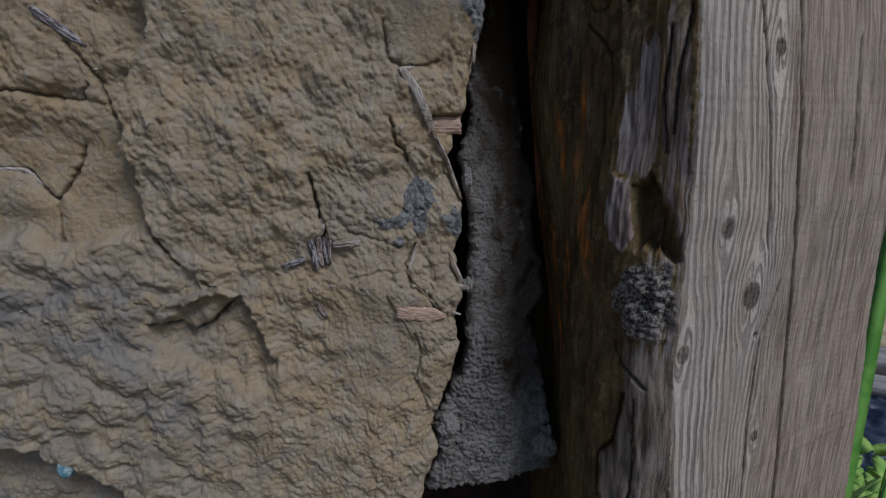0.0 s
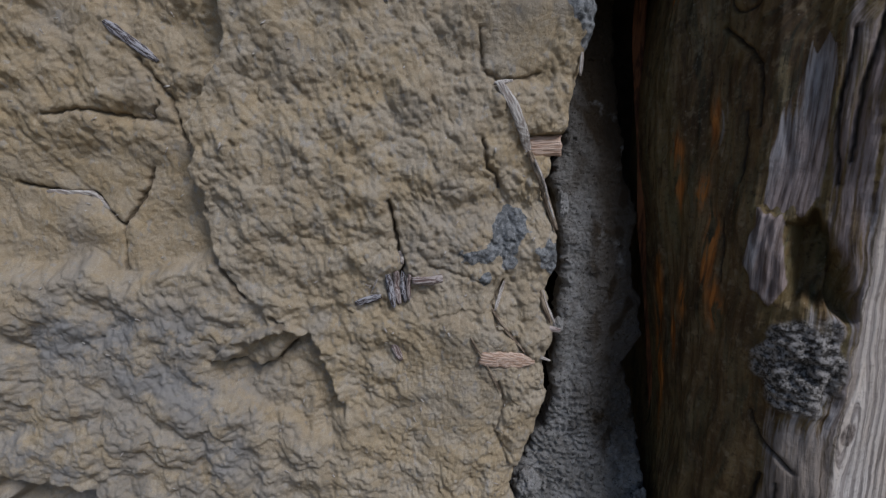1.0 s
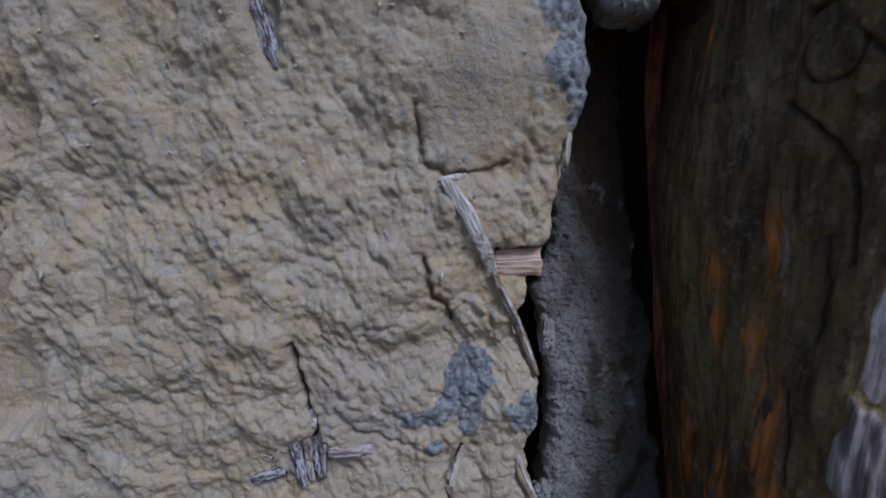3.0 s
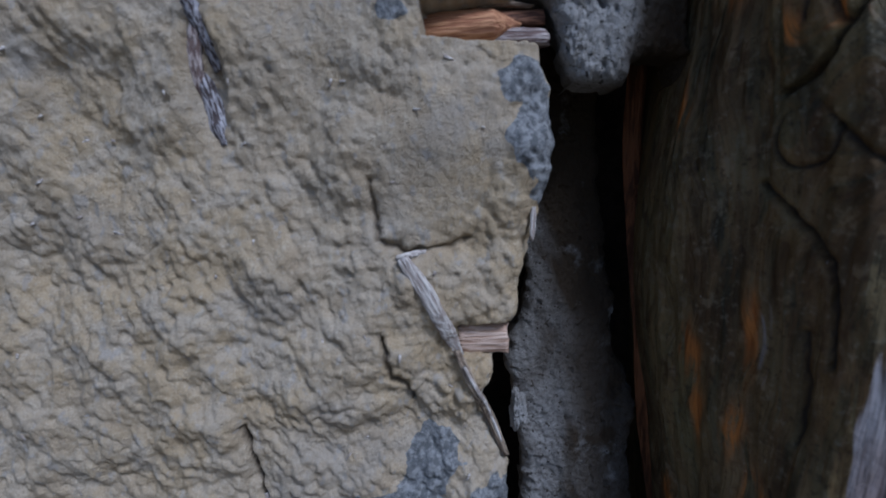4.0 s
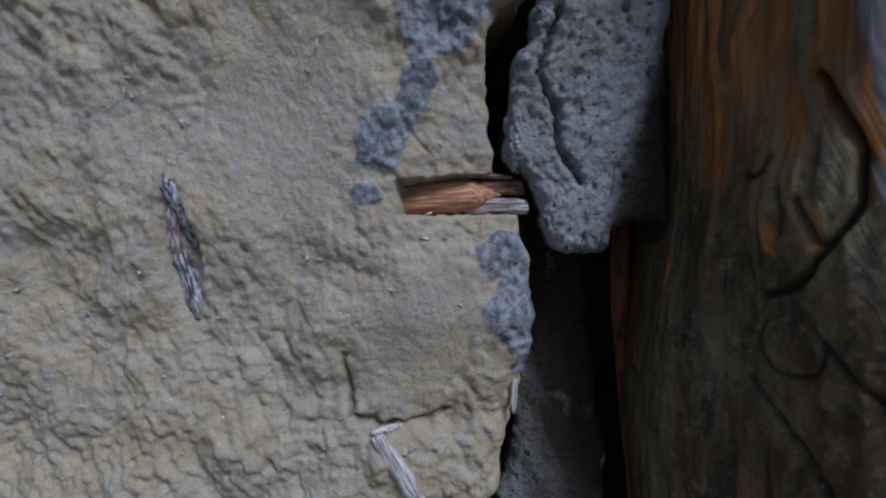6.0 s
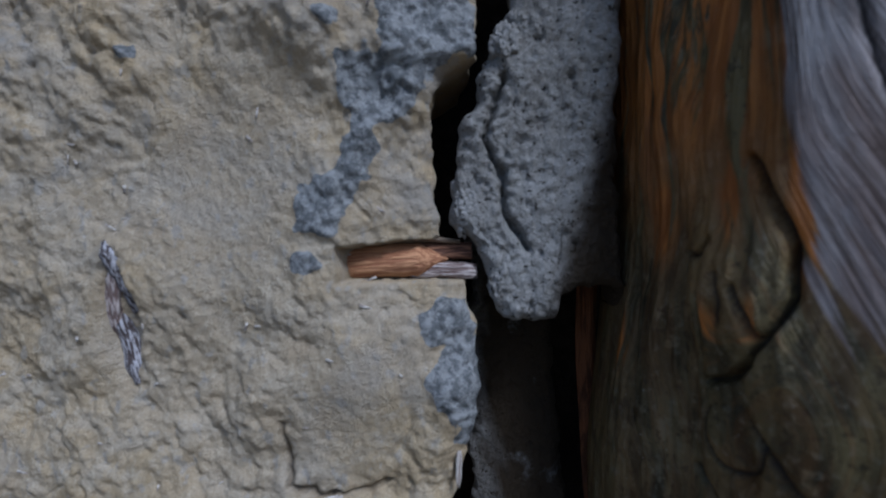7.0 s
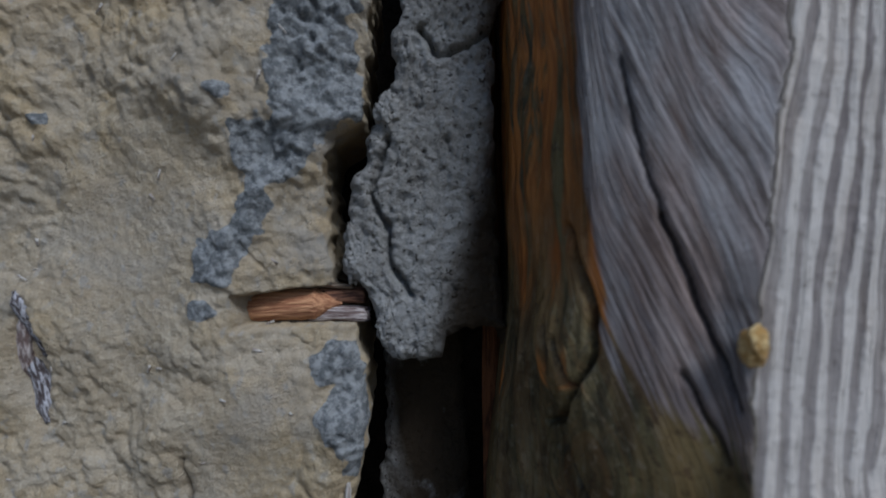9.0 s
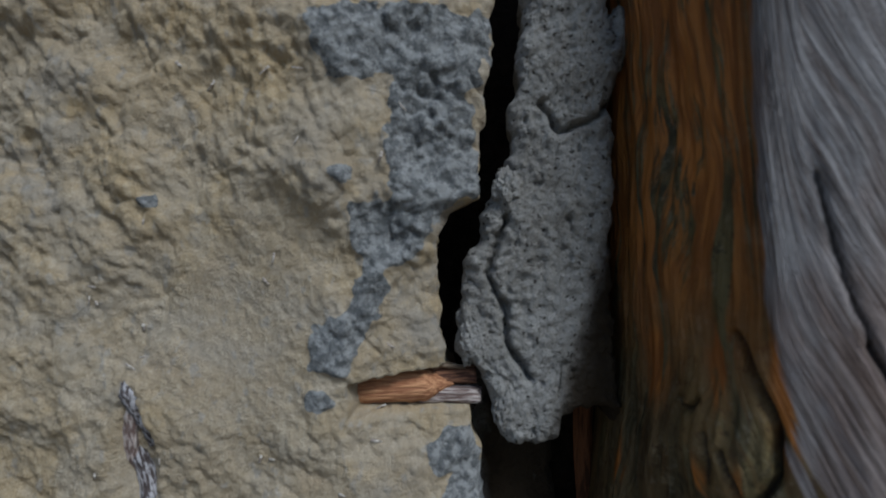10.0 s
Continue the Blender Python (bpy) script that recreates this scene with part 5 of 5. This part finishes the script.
def lying_log(x, y, turn, long_, r, seed):
    bm, rings = bmesh.new(), []
    for k in range(19):
        t = k / 18
        ring = []
        for m in range(14):
            f = 2 * math.pi * m / 14
            rr = r * (1 + 0.14 * noise.noise((t * 5, math.cos(f) * 1.3 + seed, math.sin(f) * 1.3)))
            ring.append(bm.verts.new(((t - 0.5) * long_, rr * math.cos(f), rr * math.sin(f) + 0.03 * math.sin(3 * t))))
        rings.append(ring)
    for a, b in zip(rings, rings[1:]):
        for m in range(14):
            bm.faces.new((a[m], a[(m + 1) % 14], b[(m + 1) % 14], b[m]))
    bm.faces.new(rings[0][::-1])
    bm.faces.new(rings[-1])
    bmesh.ops.recalc_face_normals(bm, faces=bm.faces)
    ob = part("log", bm, LOG)
    ob.matrix_basis = pose(x, y, r * 0.85 - 0.02, 0, 0, turn)
    return tagged(ob, "grey weathered log lying on the soil", "log", "logs in the yard")


lying_log(2.18, 1.56, -38, 1.6, 0.075, 1)
lying_log(2.00, 1.40, -36, 1.5, 0.055, 2)

u, v = np.meshgrid(np.linspace(-0.35, 0.35, 60), np.linspace(-0.2, 0.2, 40))
crumple = 0.05 + 0.05 * np.abs(fbm(u / 0.14, v / 0.14, 8, 3)) - 0.25 * (u * u + v * v)
cover = sheet("plastic_sheet", 1.72 + u * 0.8 - v * 0.5, 1.20 + u * 0.5 + v * 0.8, np.maximum(crumple, 0.0), SHEET)
tagged(cover, "crumpled dark blue plastic sheet on the ground", "plastic sheet")

tufts = bmesh.new()
rnd = random.Random(5)
for _ in range(900):
    x, y = rnd.uniform(0.9, 4.5), rnd.uniform(0.7, 3.6)
    if noise.noise((x * 1.4, y * 1.4, 0)) < 0.02:
        continue
    high, lean_x, lean_y = rnd.uniform(0.06, 0.22), rnd.uniform(-0.08, 0.08), rnd.uniform(-0.08, 0.08)
    a = tufts.verts.new((x - 0.004, y, -0.03))
    b = tufts.verts.new((x + 0.004, y + 0.002, -0.03))
    c = tufts.verts.new((x + lean_x, y + lean_y, high))
    d = tufts.verts.new((x, y - 0.005, -0.03))
    tufts.faces.new((a, b, c))
    tufts.faces.new((b, d, c))
    tufts.faces.new((d, a, c))
tagged(part("grass", tufts, GRASS), "sparse green grass on the soil", "grass", kind="stuff")
